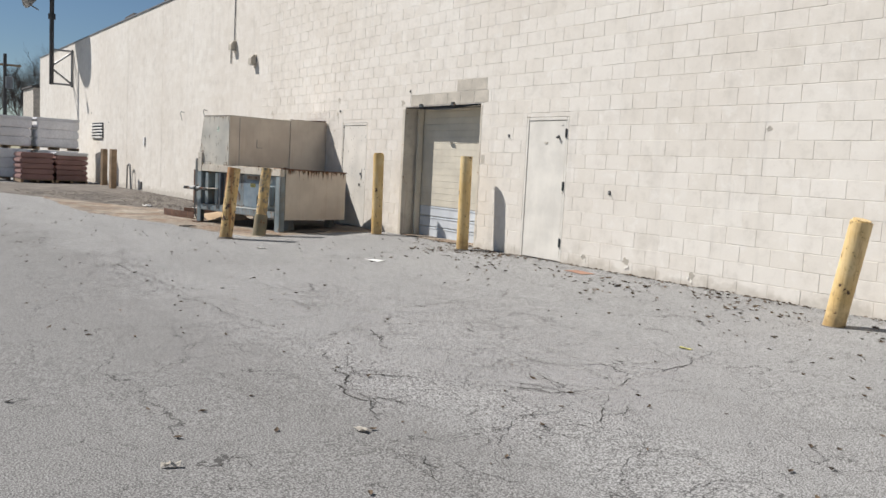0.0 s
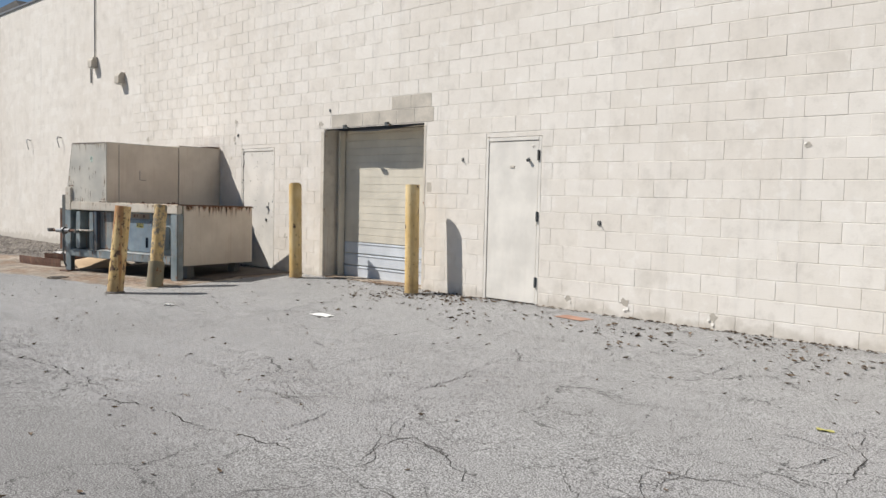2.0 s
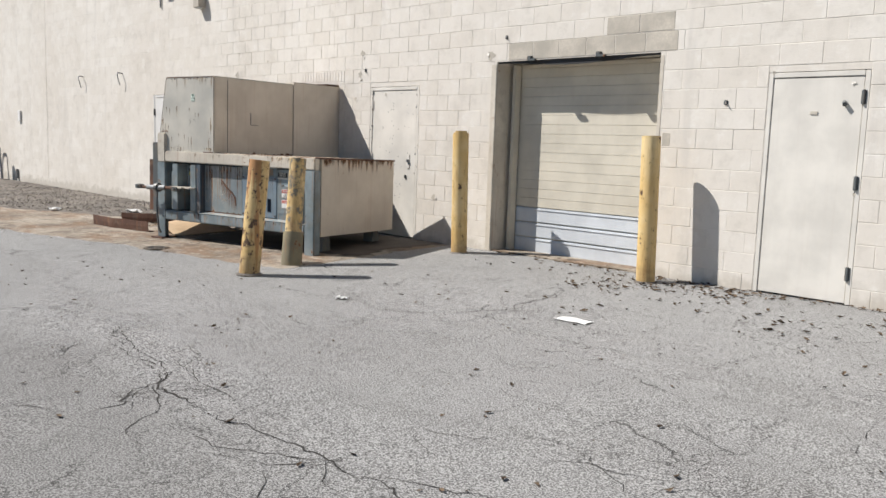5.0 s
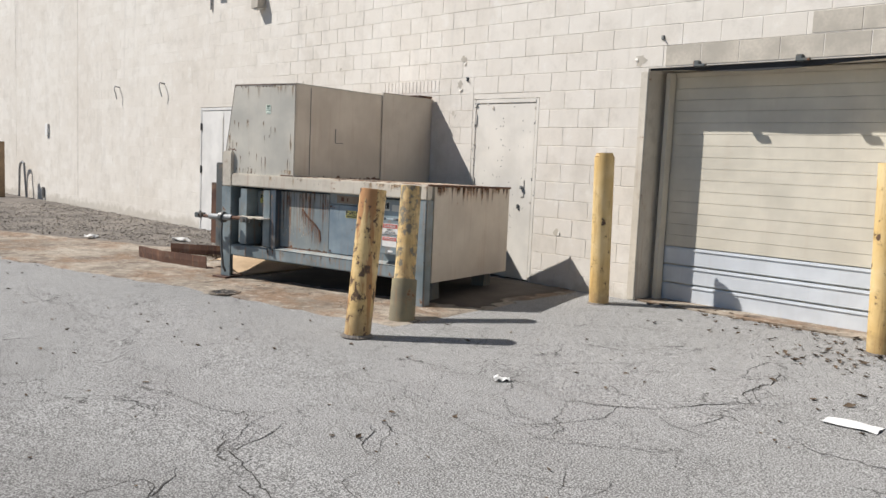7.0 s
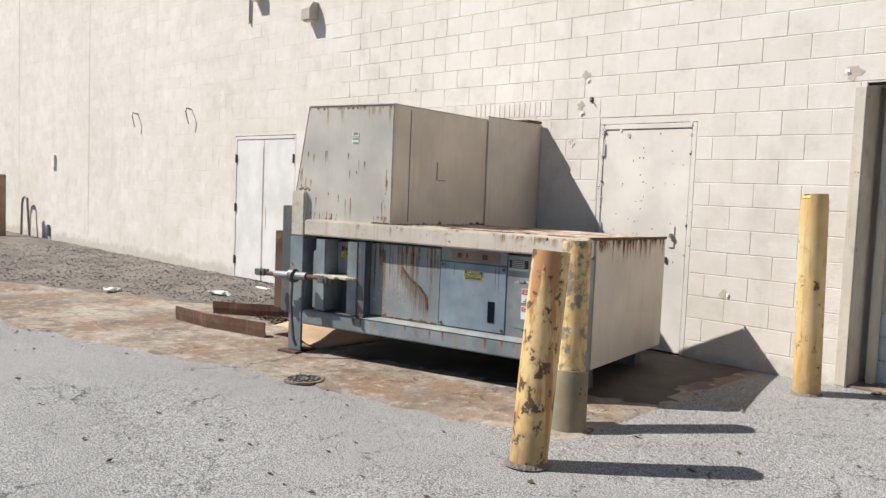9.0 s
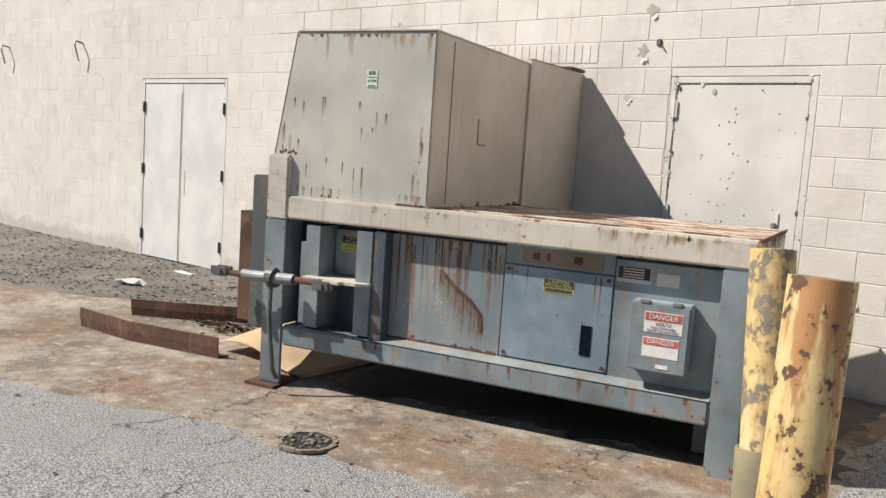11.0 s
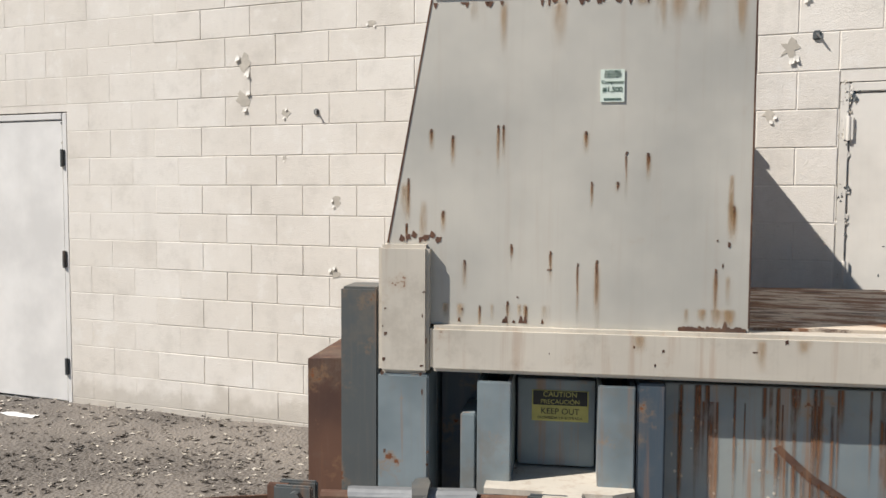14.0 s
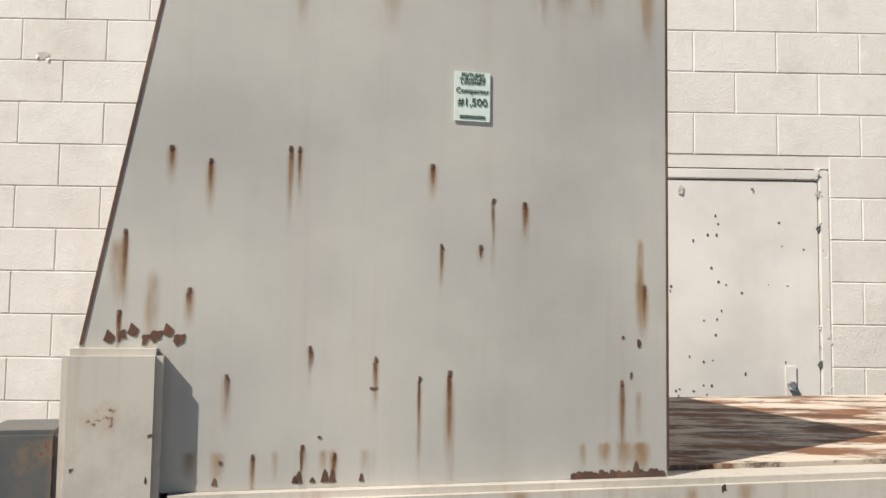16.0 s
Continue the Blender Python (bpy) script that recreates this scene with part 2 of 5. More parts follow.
def bollard_material(name, wear=0.0, orange=0.0, grime=0.0, bare=(0.07, 0.04, 0.022)):
    """Yellow paint flaking off a steel pipe, with rust runs and dirt."""
    n = Nodes(name, 0.55)
    c = n.mix(n.ramp(n.noise(3, 4), 0.3, 0.7), (0.63, 0.43, 0.17), (0.73, 0.56, 0.29))
    c = n.mix(n.ramp(n.noise(7, 5, rough=0.65), 0.5, 0.68, 0, grime), c, (0.24, 0.20, 0.12))
    r = n.random()
    shift = n.nt.nodes.new("ShaderNodeVectorMath")
    n.link(n.vec((1, 1, 0.8)), shift.inputs[0])
    comb = n.nt.nodes.new("ShaderNodeCombineXYZ")
    n.link(n.math("MULTIPLY", r, 9.0), comb.inputs[0])
    n.link(comb.outputs[0], shift.inputs[1])
    f = n.math("ADD", n.noise(12, 7, shift.outputs[0], 0.66), wear)
    m = n.ramp(f, 0.60, 0.612)
    c = n.mix(n.ramp(f, 0.52, 0.60, 0, 0.45), c, (0.42, 0.27, 0.09))
    # orange rust washed down one flank
    wash = n.noise(1.0, 5, n.vec((9, 9, 1.3)), 0.6)
    c = n.mix(n.ramp(wash, 0.51, 0.59, 0, orange), c, (0.36, 0.13, 0.04))
    z = n.z()["Z"]
    foot = n.ramp(n.math("ADD", z, n.math("MULTIPLY", n.noise(14, 5), 0.5)), 0.18, 0.50, 0.6, 0.0)
    c = n.mix(foot, c, (0.25, 0.15, 0.06))
    streak = n.noise(1.0, 5, n.vec((30, 30, 2.5)), 0.65)
    c = n.mix(n.ramp(streak, 0.52, 0.66, 0, 0.45), c, (0.36, 0.20, 0.07))
    c = n.mix(m, c, n.mix(n.noise(30, 4), bare, tuple(2.4 * v for v in bare)))
    n.colour(c).bump(n.math("SUBTRACT", n.noise(5, 3), m), 0.4, 0.006)
    return n.mat


def top_rust_material():
    n = Nodes("rusty_top_sheet", 0.8)
    f = n.noise(2.6, 8, n.vec((1.2, 2.6, 1)), 0.7)
    c = n.mix(n.ramp(f, 0.44, 0.56), (0.62, 0.53, 0.42), (0.20, 0.085, 0.035))
    c = n.mix(n.ramp(n.noise(5, 7, n.vec((1, 2.4, 1)), 0.7), 0.52, 0.60, 0, 0.85), c, (0.07, 0.032, 0.02))
    n.colour(c).bump(f, 0.3, 0.006)
    return n.mat


M = dict(
    block=block_material(), asphalt=asphalt_material(), concrete=concrete_material(), dirt=dirt_material(),
    bollard=bollard_material("flaking_yellow_paint", -0.02), bollard_rusty=bollard_material("rusted_yellow_paint", 0.03, 0.75),
    bollard_grimy=bollard_material("grimy_yellow_paint", 0.065, 0.2, 0.8, (0.135, 0.115, 0.08)), crack=plain("dirt_in_cracks", (0.042, 0.038, 0.034), 0.95, grain=30, vary=0.3),
    run=rust_run_material(), bloom=rust_bloom_material(), run_side=rust_run_material("Y"), toprust=top_rust_material(),
    mortar=plain("painted_mortar", (0.56, 0.51, 0.44), 0.9, grain=80),
    lintel=plain("bare_block", (0.50, 0.455, 0.385), 0.9, grain=40),
    cream=painted_steel("cream_paint", (0.62, 0.565, 0.475), 0.5, chips=0.35),
    greyplate=painted_steel("pale_grey_sheet", (0.505, 0.485, 0.43), 0.16, (0.60, 0.565, 0.49), chips=-0.3),
    hoppercream=painted_steel("pale_cream_sheet", (0.60, 0.525, 0.43), 0.22, (0.64, 0.57, 0.475), chips=-0.3),
    tanplate=painted_steel("faded_tan_plate", (0.20, 0.145, 0.10), 0.8, (0.27, 0.21, 0.15), chips=0.2),
    blue=painted_steel("faded_blue_paint", (0.15, 0.19, 0.205), 0.9, (0.285, 0.335, 0.35), chips=0.3),
    bluedoor=painted_steel("bright_blue_paint", (0.175, 0.235, 0.285), 0.4, (0.35, 0.415, 0.445), chips=-0.1),
    # the same blue paint, coloured as dark as it looks in shade
    blue_shaded=painted_steel("shaded_blue_paint", (0.065, 0.09, 0.115), 0.7, chips=0.5),
    bluerust=painted_steel("blue_paint_with_rust_runs", (0.20, 0.245, 0.265), 1.2, (0.345, 0.36, 0.33), chips=0.3),
    slate=painted_steel("slate_paint", (0.095, 0.105, 0.105), 0.6, chips=0.4),
    rust=painted_steel("red_brown_rust", (0.075, 0.038, 0.028), 0.6, (0.145, 0.072, 0.045), chips=0.3, rough=0.9),
    door=painted_steel("off_white_door_paint", (0.70, 0.665, 0.60), 0.06, chips=-0.3, rough=0.6),
    doorwhite=painted_steel("white_door_paint", (0.71, 0.69, 0.655), 0.03, chips=-0.5, rough=0.6),
    # dark tone for the pad: staining, plus the compactor's shade put into the colour
    stain_shade=plain("stained_shaded_concrete", (0.075, 0.058, 0.045), 0.8, grain=25, vary=0.4),
    sleeve=painted_steel("grimy_ochre_paint", (0.20, 0.175, 0.12), 0.5, (0.33, 0.28, 0.16), chips=0.6, rough=0.8),
    steel=plain("dull_steel", (0.25, 0.255, 0.255), 0.58, 0.45, 40),
    dark=plain("black_rubber_and_gaps", (0.025, 0.025, 0.027), 0.7),
    shutter=painted_steel("beige_shutter_paint", (0.60, 0.555, 0.46), 0.08, chips=-0.4, rough=0.5),
    shutterlow=painted_steel("pale_blue_grey_shutter_paint", (0.60, 0.63, 0.66), 0.08, chips=-0.4, rough=0.4),
    hole=Nodes("dark_slot", 0.95, spec=0.05).colour((0.006, 0.010, 0.018)).mat,
    card=plain("brown_cardboard", (0.50, 0.36, 0.22), 0.9, grain=20, vary=0.06),
    white=plain("white_paper", (0.78, 0.77, 0.74), 0.8, grain=30, vary=0.05),
    green=plain("pale_green_paper", (0.72, 0.80, 0.70), 0.8, grain=30, vary=0.05),
    ink=plain("dark_green_ink", (0.03, 0.09, 0.05), 0.8, vary=0.05),
    black=plain("black_ink", (0.03, 0.03, 0.03), 0.7, vary=0.05),
    yellow=plain("yellow_label", (0.50, 0.46, 0.14), 0.6, grain=25, vary=0.15),
    red=plain("faded_red_label", (0.55, 0.12, 0.10), 0.6, vary=0.15),
    leaf=plain("dry_leaf", (0.115, 0.08, 0.05), 0.9, grain=15, vary=0.5),
    orange=plain("orange_chalk", (0.36, 0.205, 0.14), 0.95, grain=60, vary=0.2),
    bark=plain("grey_bark", (0.13, 0.11, 0.095), 0.95, grain=10, vary=0.25),
    wrap=plain("white_stretch_wrap", (0.72, 0.72, 0.73), 0.35, grain=10, vary=0.08),
    redbag=plain("dusty_red_bag", (0.30, 0.175, 0.155), 0.7, grain=12, vary=0.2),
    greybag=plain("grey_white_bag", (0.86, 0.85, 0.85), 0.6, grain=12, vary=0.12),
    galv=plain("weathered_galvanised_steel", (0.28, 0.28, 0.28), 0.5, 0.6, 20),
    roofing=plain("dark_roofing", (0.09, 0.085, 0.08), 0.9),
    timber=plain("grey_post_timber", (0.29, 0.205, 0.13), 0.9, grain=25, vary=0.3),
)


# ---- mesh helpers ----
def mesh_of(bm, name, material, smooth=False):
    me = bpy.data.meshes.new(name)
    bm.normal_update()
    bm.to_mesh(me)
    bm.free()
    if material:
        me.materials.append(material)
    if smooth:
        me.shade_smooth()
    return me


def part(name, bm, material, parent=None, label="", smooth=False):
    ob = new(name, mesh_of(bm, name, material, smooth))
    ob.parent = parent
    return tagged(ob, label)


def bx(x0, x1, y0, y1, z0, z1, bevel=0.0, bm=None):
    """A box, its edges bevelled, added to bm."""
    out = bm or bmesh.new()
    tmp = bmesh.new()
    bmesh.ops.create_cube(tmp, size=1)
    for v in tmp.verts:
        v.co = ((x0 + x1) / 2 + v.co.x * (x1 - x0), (y0 + y1) / 2 + v.co.y * (y1 - y0), (z0 + z1) / 2 + v.co.z * (z1 - z0))
    if bevel:
        bmesh.ops.bevel(tmp, geom=tmp.edges[:], offset=bevel, segments=2, affect="EDGES")
    join(out, tmp)
    return out


def join(out, tmp):
    me = bpy.data.meshes.new("tmp")
    tmp.to_mesh(me)
    tmp.free()
    out.from_mesh(me)
    bpy.data.meshes.remove(me)
    return out


def rod(a, b, r, r2=None, seg=14, bm=None, bevel=0.0):
    """A round bar from a to b."""
    out = bm or bmesh.new()
    a, b = Vector(a), Vector(b)
    tmp = bmesh.new()
    bmesh.ops.create_cone(tmp, cap_ends=True, segments=seg, radius1=r, radius2=r if r2 is None else r2, depth=(b - a).length)
    tmp.transform(Matrix.Translation((a + b) / 2) @ (b - a).to_track_quat("Z", "Y").to_matrix().to_4x4())
    if bevel:
        caps = [e for e in tmp.edges if any(len(f.verts) > 4 for f in e.link_faces)]
        bmesh.ops.bevel(tmp, geom=caps, offset=bevel, segments=2, affect="EDGES")
    return join(out, tmp)


def prism(points, axis, d0, d1, bm=None):
    """A polygon of (u, w) points pushed along an axis from d0 to d1. Axis x: (y, z); y: (x, z); z: (x, y)."""
    out = bm or bmesh.new()

    def at(u, w, d):
        return (d, u, w) if axis == "x" else (u, d, w) if axis == "y" else (u, w, d)
    lo = [out.verts.new(at(u, w, d0)) for u, w in points]
    hi = [out.verts.new(at(u, w, d1)) for u, w in points]
    out.faces.new(lo), out.faces.new(hi[::-1])
    k = len(points)
    for i in range(k):
        out.faces.new((lo[i], hi[i], hi[(i + 1) % k], lo[(i + 1) % k]))
    bmesh.ops.recalc_face_normals(out, faces=out.faces[:])
    return out


def empty(name, m, label, category, group="", kind=""):
    ob = new(name)
    ob.empty_display_size = 0.2
    ob.matrix_world = m
    return tagged(ob, label, category, group, kind)


def words(text, size, x, y, z, material, parent, rx=90, rz=0, wide=1.0):
    """Raised lettering in the built-in font, centred, facing the viewer in front of the wall."""
    cu = bpy.data.curves.new("lettering", "FONT")
    cu.body, cu.size, cu.align_x, cu.align_y, cu.extrude = text, size, "CENTER", "CENTER", 0.0004
    cu.materials.append(material)
    ob = new("lettering", cu)
    ob.parent = parent
    ob.matrix_basis = pose(x, y, z, rx, 0, rz) @ Matrix.Diagonal((wide, 1, 1, 1))
    return ob


def ground_z(x, y):
    k = min(1.0, max(0.0, -y / 3.2))
    s = min(1.0, max(0.0, (-6.0 - x) / 5.0))
    return -0.025 - 0.112 * max(k * k * (3 - 2 * k), 0.85 * s * s * (3 - 2 * s))


# ---- ground ----
def build_ground():
    xs = [-900, -400, -150, -80, -55] + [-46 + 0.5 * i for i in range(56)] + [-18 + 0.25 * i for i in range(133)] + [16, 18, 22, 30, 60, 150, 400, 900]
    ys = [-900, -400, -150, -60, -30, -20] + [-16 + 0.5 * i for i in range(14)] + [-9 + 0.25 * i for i in range(39)] + [1, 3, 10, 30, 60, 150, 400, 900]
    bm = bmesh.new()
    grid = []
    for y in ys:
        row = []
        for x in xs:
            near = -46 < x < 16 and -16 < y < -0.3
            bumpy = 0.012 * noise.noise((x * 0.5, y * 0.6, 3)) if near else 0
            row.append(bm.verts.new((x, y, (ground_z(x, y) if y < 1 else -0.3) + bumpy)))
        grid.append(row)
    for j in range(len(ys) - 1):
        for i in range(len(xs) - 1):
            bm.faces.new((grid[j][i], grid[j][i + 1], grid[j + 1][i + 1], grid[j + 1][i]))
    tagged(part("ground", bm, M["asphalt"], smooth=True), "cracked grey asphalt of the service yard", "ground", kind="structure")


def patch(name, inside, x0, x1, y0, y1, step, lift, rough, material, label, category):
    """A thin sheet that lies on the ground wherever inside(x, y) > 0, with a ragged rim that dips into it."""
    bm = bmesh.new()
    made = {}
    nx, ny = int((x1 - x0) / step), int((y1 - y0) / step)

    def vert(i, j):
        if (i, j) not in made:
            x, y = x0 + i * step, y0 + j * step
            d = inside(x, y) + 0.10 * noise.noise((x * 2.5, y * 2.5, 1)) + 0.05 * noise.noise((x * 9, y * 9, 5))
            h = lift if d > 0.05 else lift * (d / 0.05) - 0.02 * (d < 0)
            made[i, j] = bm.verts.new((x, y, ground_z(x, y) + h + 0.012 * noise.noise((x * 0.5, y * 0.6, 3)) + rough * noise.noise((x * 4, y * 4, 7)) * (d > 0.05)))
            made[i, j].index = 0
        return made[i, j]
    for i in range(nx):
        for j in range(ny):
            x, y = x0 + (i + 0.5) * step, y0 + (j + 0.5) * step
            if inside(x, y) > -0.2:
                bm.faces.new((vert(i, j), vert(i + 1, j), vert(i + 1, j + 1), vert(i, j + 1)))
    tagged(part(name, bm, material, smooth=True), label, category, kind="structure")


def slab_inside(x, y):
    front = -2.75 + 0.21 * (x + 4.2) if x > -7.1 else max(-3.36 + 0.28 * (x + 7.1), -4.2)
    return min(y - front, -4.15 - x, x + 17.5, -0.05 - y)


def dirt_inside(x, y):
    edge = -1.75 if x > -9.9 else -1.75 + 0.38 * (x + 9.9)
    return min(y - max(edge, -5.0), -8.3 - x + 0.25 * y, x + 26, 0.05 - y)


build_ground()
patch("pavement", slab_inside, -18, -4, -5.2, 0, 0.1, 0.014, 0.004, M["concrete"], "rust-stained concrete pad beneath the compactor", "pavement")


# outline of the darkened sheet, kept to the pad and the compactor's shadow
def stain_shade_inside(x, y):
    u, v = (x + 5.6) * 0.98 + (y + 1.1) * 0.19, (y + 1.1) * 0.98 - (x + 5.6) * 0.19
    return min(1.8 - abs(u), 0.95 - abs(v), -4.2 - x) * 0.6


# thin dark sheet that paints stains and deepens the shade under the compactor
patch("ground_stain", stain_shade_inside, -8.4, -2.8, -2.9, -0.05, 0.1, 0.022, 0.004, M["stain_shade"], "concrete beneath the compactor, painted darker for stains and shade", "ground")
patch("ground_dirt", dirt_inside, -26.5, -8, -5.6, 0.0, 0.12, 0.030, 0.014, M["dirt"], "dark gravel and dirt along the foot of the wall", "ground")


# ---- cracks in the asphalt ----
def crack_line(points, width, verts, faces, rnd, jag=0.09, step=0.05):
    """A jagged ribbon of dark dirt along a wandering crack, pinched and widened on its way."""
    line = []
    for (xa, ya), (xb, yb) in zip(points, points[1:]):
        d = math.hypot(xb - xa, yb - ya)
        k = max(2, int(d / step))
        for i in range(k):
            u = i / k
            w = jag * min(1, d)
            x, y = xa + (xb - xa) * u, ya + (yb - ya) * u
            line.append((x + w * (noise.noise((x * 3, y * 3, 1)) * 1.6 + rnd.uniform(-0.35, 0.35)), y + w * (noise.noise((x * 3, y * 3, 9)) * 1.6 + rnd.uniform(-0.35, 0.35))))
    for i, (x, y) in enumerate(line):
        xa, ya = line[max(0, i - 1)]
        xb, yb = line[min(len(line) - 1, i + 1)]
        d = math.hypot(xb - xa, yb - ya) or 1.0
        taper = min(1.0, i / 4 + 0.15, (len(line) - 1 - i) / 4 + 0.1)
        w = width * taper * max(0.15, 0.7 + 1.3 * noise.noise((x * 2.2, y * 2.2, 4)) + rnd.uniform(-0.25, 0.35))
        nx, ny = -(yb - ya) / d * w, (xb - xa) / d * w
        z = ground_z(x, y) + 0.012 * noise.noise((x * 0.5, y * 0.6, 3)) + 0.003
        verts += [(x + nx, y + ny, z), (x - nx, y - ny, z)]
        if i:
            n0 = len(verts) - 4
            faces.append((n0, n0 + 1, n0 + 3, n0 + 2))
    return line


def crack(points, width, rnd, twigs=4):
    verts, faces = [], []
    line = crack_line(points, width, verts, faces, rnd)
    for k in range(twigs):
        x, y = rnd.choice(line)
        a = rnd.uniform(0, math.tau)
        pts = [(x, y)]
        for q in range(rnd.randint(2, 4)):
            a += rnd.uniform(-0.7, 0.7)
            x, y = x + 0.28 * math.cos(a), y + 0.28 * math.sin(a)
            pts.append((x, y))
        crack_line(pts, width * 0.55, verts, faces, rnd)
    me = bpy.data.meshes.new("ground_crack")
    me.from_pydata(verts, [], faces)
    me.materials.append(M["crack"])
    tagged(new("ground_crack", me), "dark jagged crack in the grey asphalt", "crack", kind="structure")


rnd = random.Random(31)
crack([(-2.6, -5.3), (-2.14, -5.5), (-1.14, -5.67), (-0.58, -5.81), (0.22, -5.76), (0.91, -5.7), (1.88, -5.76), (2.7, -5.72), (3.5, -5.58), (4.1, -5.58), (5.0, -5.82), (6.3, -6.1)], 0.0053, rnd, 11)
crack([(2.6, -2.5), (2.93, -3.35), (3.0, -4.16), (3.12, -4.79), (3.2, -5.6)], 0.0034, rnd, 6)
crack([(0.91, -5.7), (1.39, -5.48), (1.77, -5.17), (2.27, -4.91), (3.1, -4.8)], 0.0029, rnd, 5)
crack([(-1.26, -2.82), (0.53, -2.9), (0.9, -2.58), (1.82, -2.64), (2.6, -2.5), (4.2, -2.2)], 0.0029, rnd, 5)
crack([(5.65, -2.68), (5.91, -3.42), (5.99, -3.99), (6.16, -4.35), (6.1, -4.7), (5.6, -5.3), (5.0, -5.8)], 0.0043, rnd, 8)
crack([(3.97, -5.5), (3.86, -4.88), (4.86, -5.22), (5.21, -5.23), (6.1, -4.7)], 0.0034, rnd, 6)
crack([(-2.59, -3.17), (-1.83, -3.31), (-1.36, -2.96), (-1.12, -2.4), (-1.2, -1.4)], 0.0043, rnd, 8)
crack([(-2.5, -4.93), (-2.25, -5.4), (-1.62, -5.51), (-1.27, -5.57), (-0.92, -5.7), (-0.6, -6.4)], 0.0048, rnd, 3)
crack([(-4.03, -5.41), (-3.54, -5.18), (-2.88, -5.08), (-2.5, -4.93)], 0.0029, rnd, 3)
crack([(-6.19, -5.38), (-5.99, -4.81), (-5.5, -4.25), (-5.52, -3.72)], 0.0024, rnd, 3)
# the net of hairlines in the worn lane
verts, faces = [], []
for k in range(170):
    x, y = rnd.uniform(-3.0, 9.0), -5.3 + rnd.gauss(0, 1.0)
    a = rnd.choice((0.0, 1.3, 2.2, 3.14)) + rnd.uniform(-0.5, 0.5)
    pts = [(x, y)]
    for q in range(rnd.randint(2, 6)):
        a += rnd.uniform(-0.6, 0.6)
        x, y = x + 0.32 * math.cos(a), y + 0.32 * math.sin(a)
        pts.append((x, y))
    crack_line(pts, rnd.uniform(0.0009, 0.0022), verts, faces, rnd, 0.22)
me = bpy.data.meshes.new("ground_hairlines")
me.from_pydata(verts, [], faces)
me.materials.append(M["crack"])
tagged(new("ground_hairlines", me), "net of fine dark cracks in the worn asphalt", "crack", kind="stuff")


# ---- the block wall and its building ----
X0, X1, TOP, THICK = -42.3, 18.0, 6.25, 0.40
OPEN = [  # x0, x1, top of each opening
    (-13.0, -11.30, 2.12), (-7.64, -6.79, 2.12), (-6.0, -4.945, 2.11), (-3.525, -1.195, 2.365), (0.0, 0.932, 2.11)]
bm = bmesh.new()
edges_x = [X0] + [v for o in OPEN for v in o[:2]] + [X1]
for i in range(0, len(edges_x), 2):
    bx(edges_x[i], edges_x[i + 1], 0.0005, THICK, -0.5, TOP, bm=bm)
for a, b, top in OPEN:
    bx(a, b, 0.0005, THICK, top, TOP, bm=bm)
wall = tagged(part("wall_front", bm, M["block"]), "tall cream-painted concrete block wall, stained and peeling", "wall", kind="structure")
bm = bx(X0 - 0.004, X0 + 0.4, THICK + 0.003, 24, -0.5, TOP)
tagged(part("wall_end", bm, M["mortar"]), "cream-painted end wall of the building", "wall", kind="structure")
bm = bx(X1 - 0.4, X1 + 0.004, THICK + 0.003, 24, -0.5, TOP)
tagged(part("wall_far_end", bm, M["mortar"]), "cream-painted end wall of the building", "wall", kind="structure")
bm = bx(X0, X1, 24.003, 24.4, -0.5, TOP)
tagged(part("wall_rear", bm, M["mortar"]), "cream-painted rear wall of the building", "wall", kind="structure")
bm = bx(X0 + 0.41, X1 - 0.41, THICK + 0.004, 23.99, 5.7, 5.9)
tagged(part("roof", bm, M["roofing"]), "flat dark roof behind the parapet", "roof", kind="structure")
bm = bx(X0 - 0.03, X1 + 0.03, -0.035, THICK + 0.03, TOP + 0.002, TOP + 0.06, 0.01)
tagged(part("trim_coping", bm, M["galv"]), "thin weathered metal coping along the parapet", "coping", kind="structure")


# ---- doors in the wall ----
def hollow_door(name, x0, x1, top, label, leaves=1, peel=0, hinges="right", paint="door"):
    t = empty(name, pose(x0, 0, ground_z((x0 + x1) / 2, 0) + 0.005), label, "door", kind="structure")
    w, h = x1 - x0, top - ground_z((x0 + x1) / 2, 0) - 0.005
    f = 0.05
    part("door_frame", bx(0, f, -0.002, 0.14, 0, h, 0.006), M[paint], t)
    part("door_frame", bx(w - f, w, -0.002, 0.14, 0, h, 0.006), M[paint], t)
    part("door_frame", bx(f, w - f, -0.002, 0.14, h - f, h, 0.006), M[paint], t)
    lw = (w - 2 * f) / leaves
    for i in range(leaves):
        a = f + i * lw + 0.005
        leaf = part("door_leaf", bx(a - 0.002, a + lw - 0.008, 0.006, 0.067, 0.012, h - f - 0.006, 0.004), M[paint], t)
        side = hinges if leaves == 1 else ("left" if i == 0 else "right")
        for zz in (0.22, 1.05, 1.82):
            hx = a - 0.008 if side == "left" else a + lw
            hy = -0.012 if hinges != "left" else -0.002
            hb = rod((hx, hy, zz), (hx, hy, zz + 0.13), 0.012, seg=10)
            bx(hx - 0.022, hx + 0.022, -0.008, 0.008, zz + 0.005, zz + 0.125, bm=hb)
            part("hinge", hb, M["slate" if hinges != "left" else paint], leaf)
    for i in range(peel):
        # curling flakes of paint along the frame
        flake_on(t, random.choice([f / 2, f, w - f, random.uniform(0, w)]), random.uniform(h - 0.12, h + 0.01) if i % 3 == 0 else random.uniform(0.9, h), left=w)
    return t


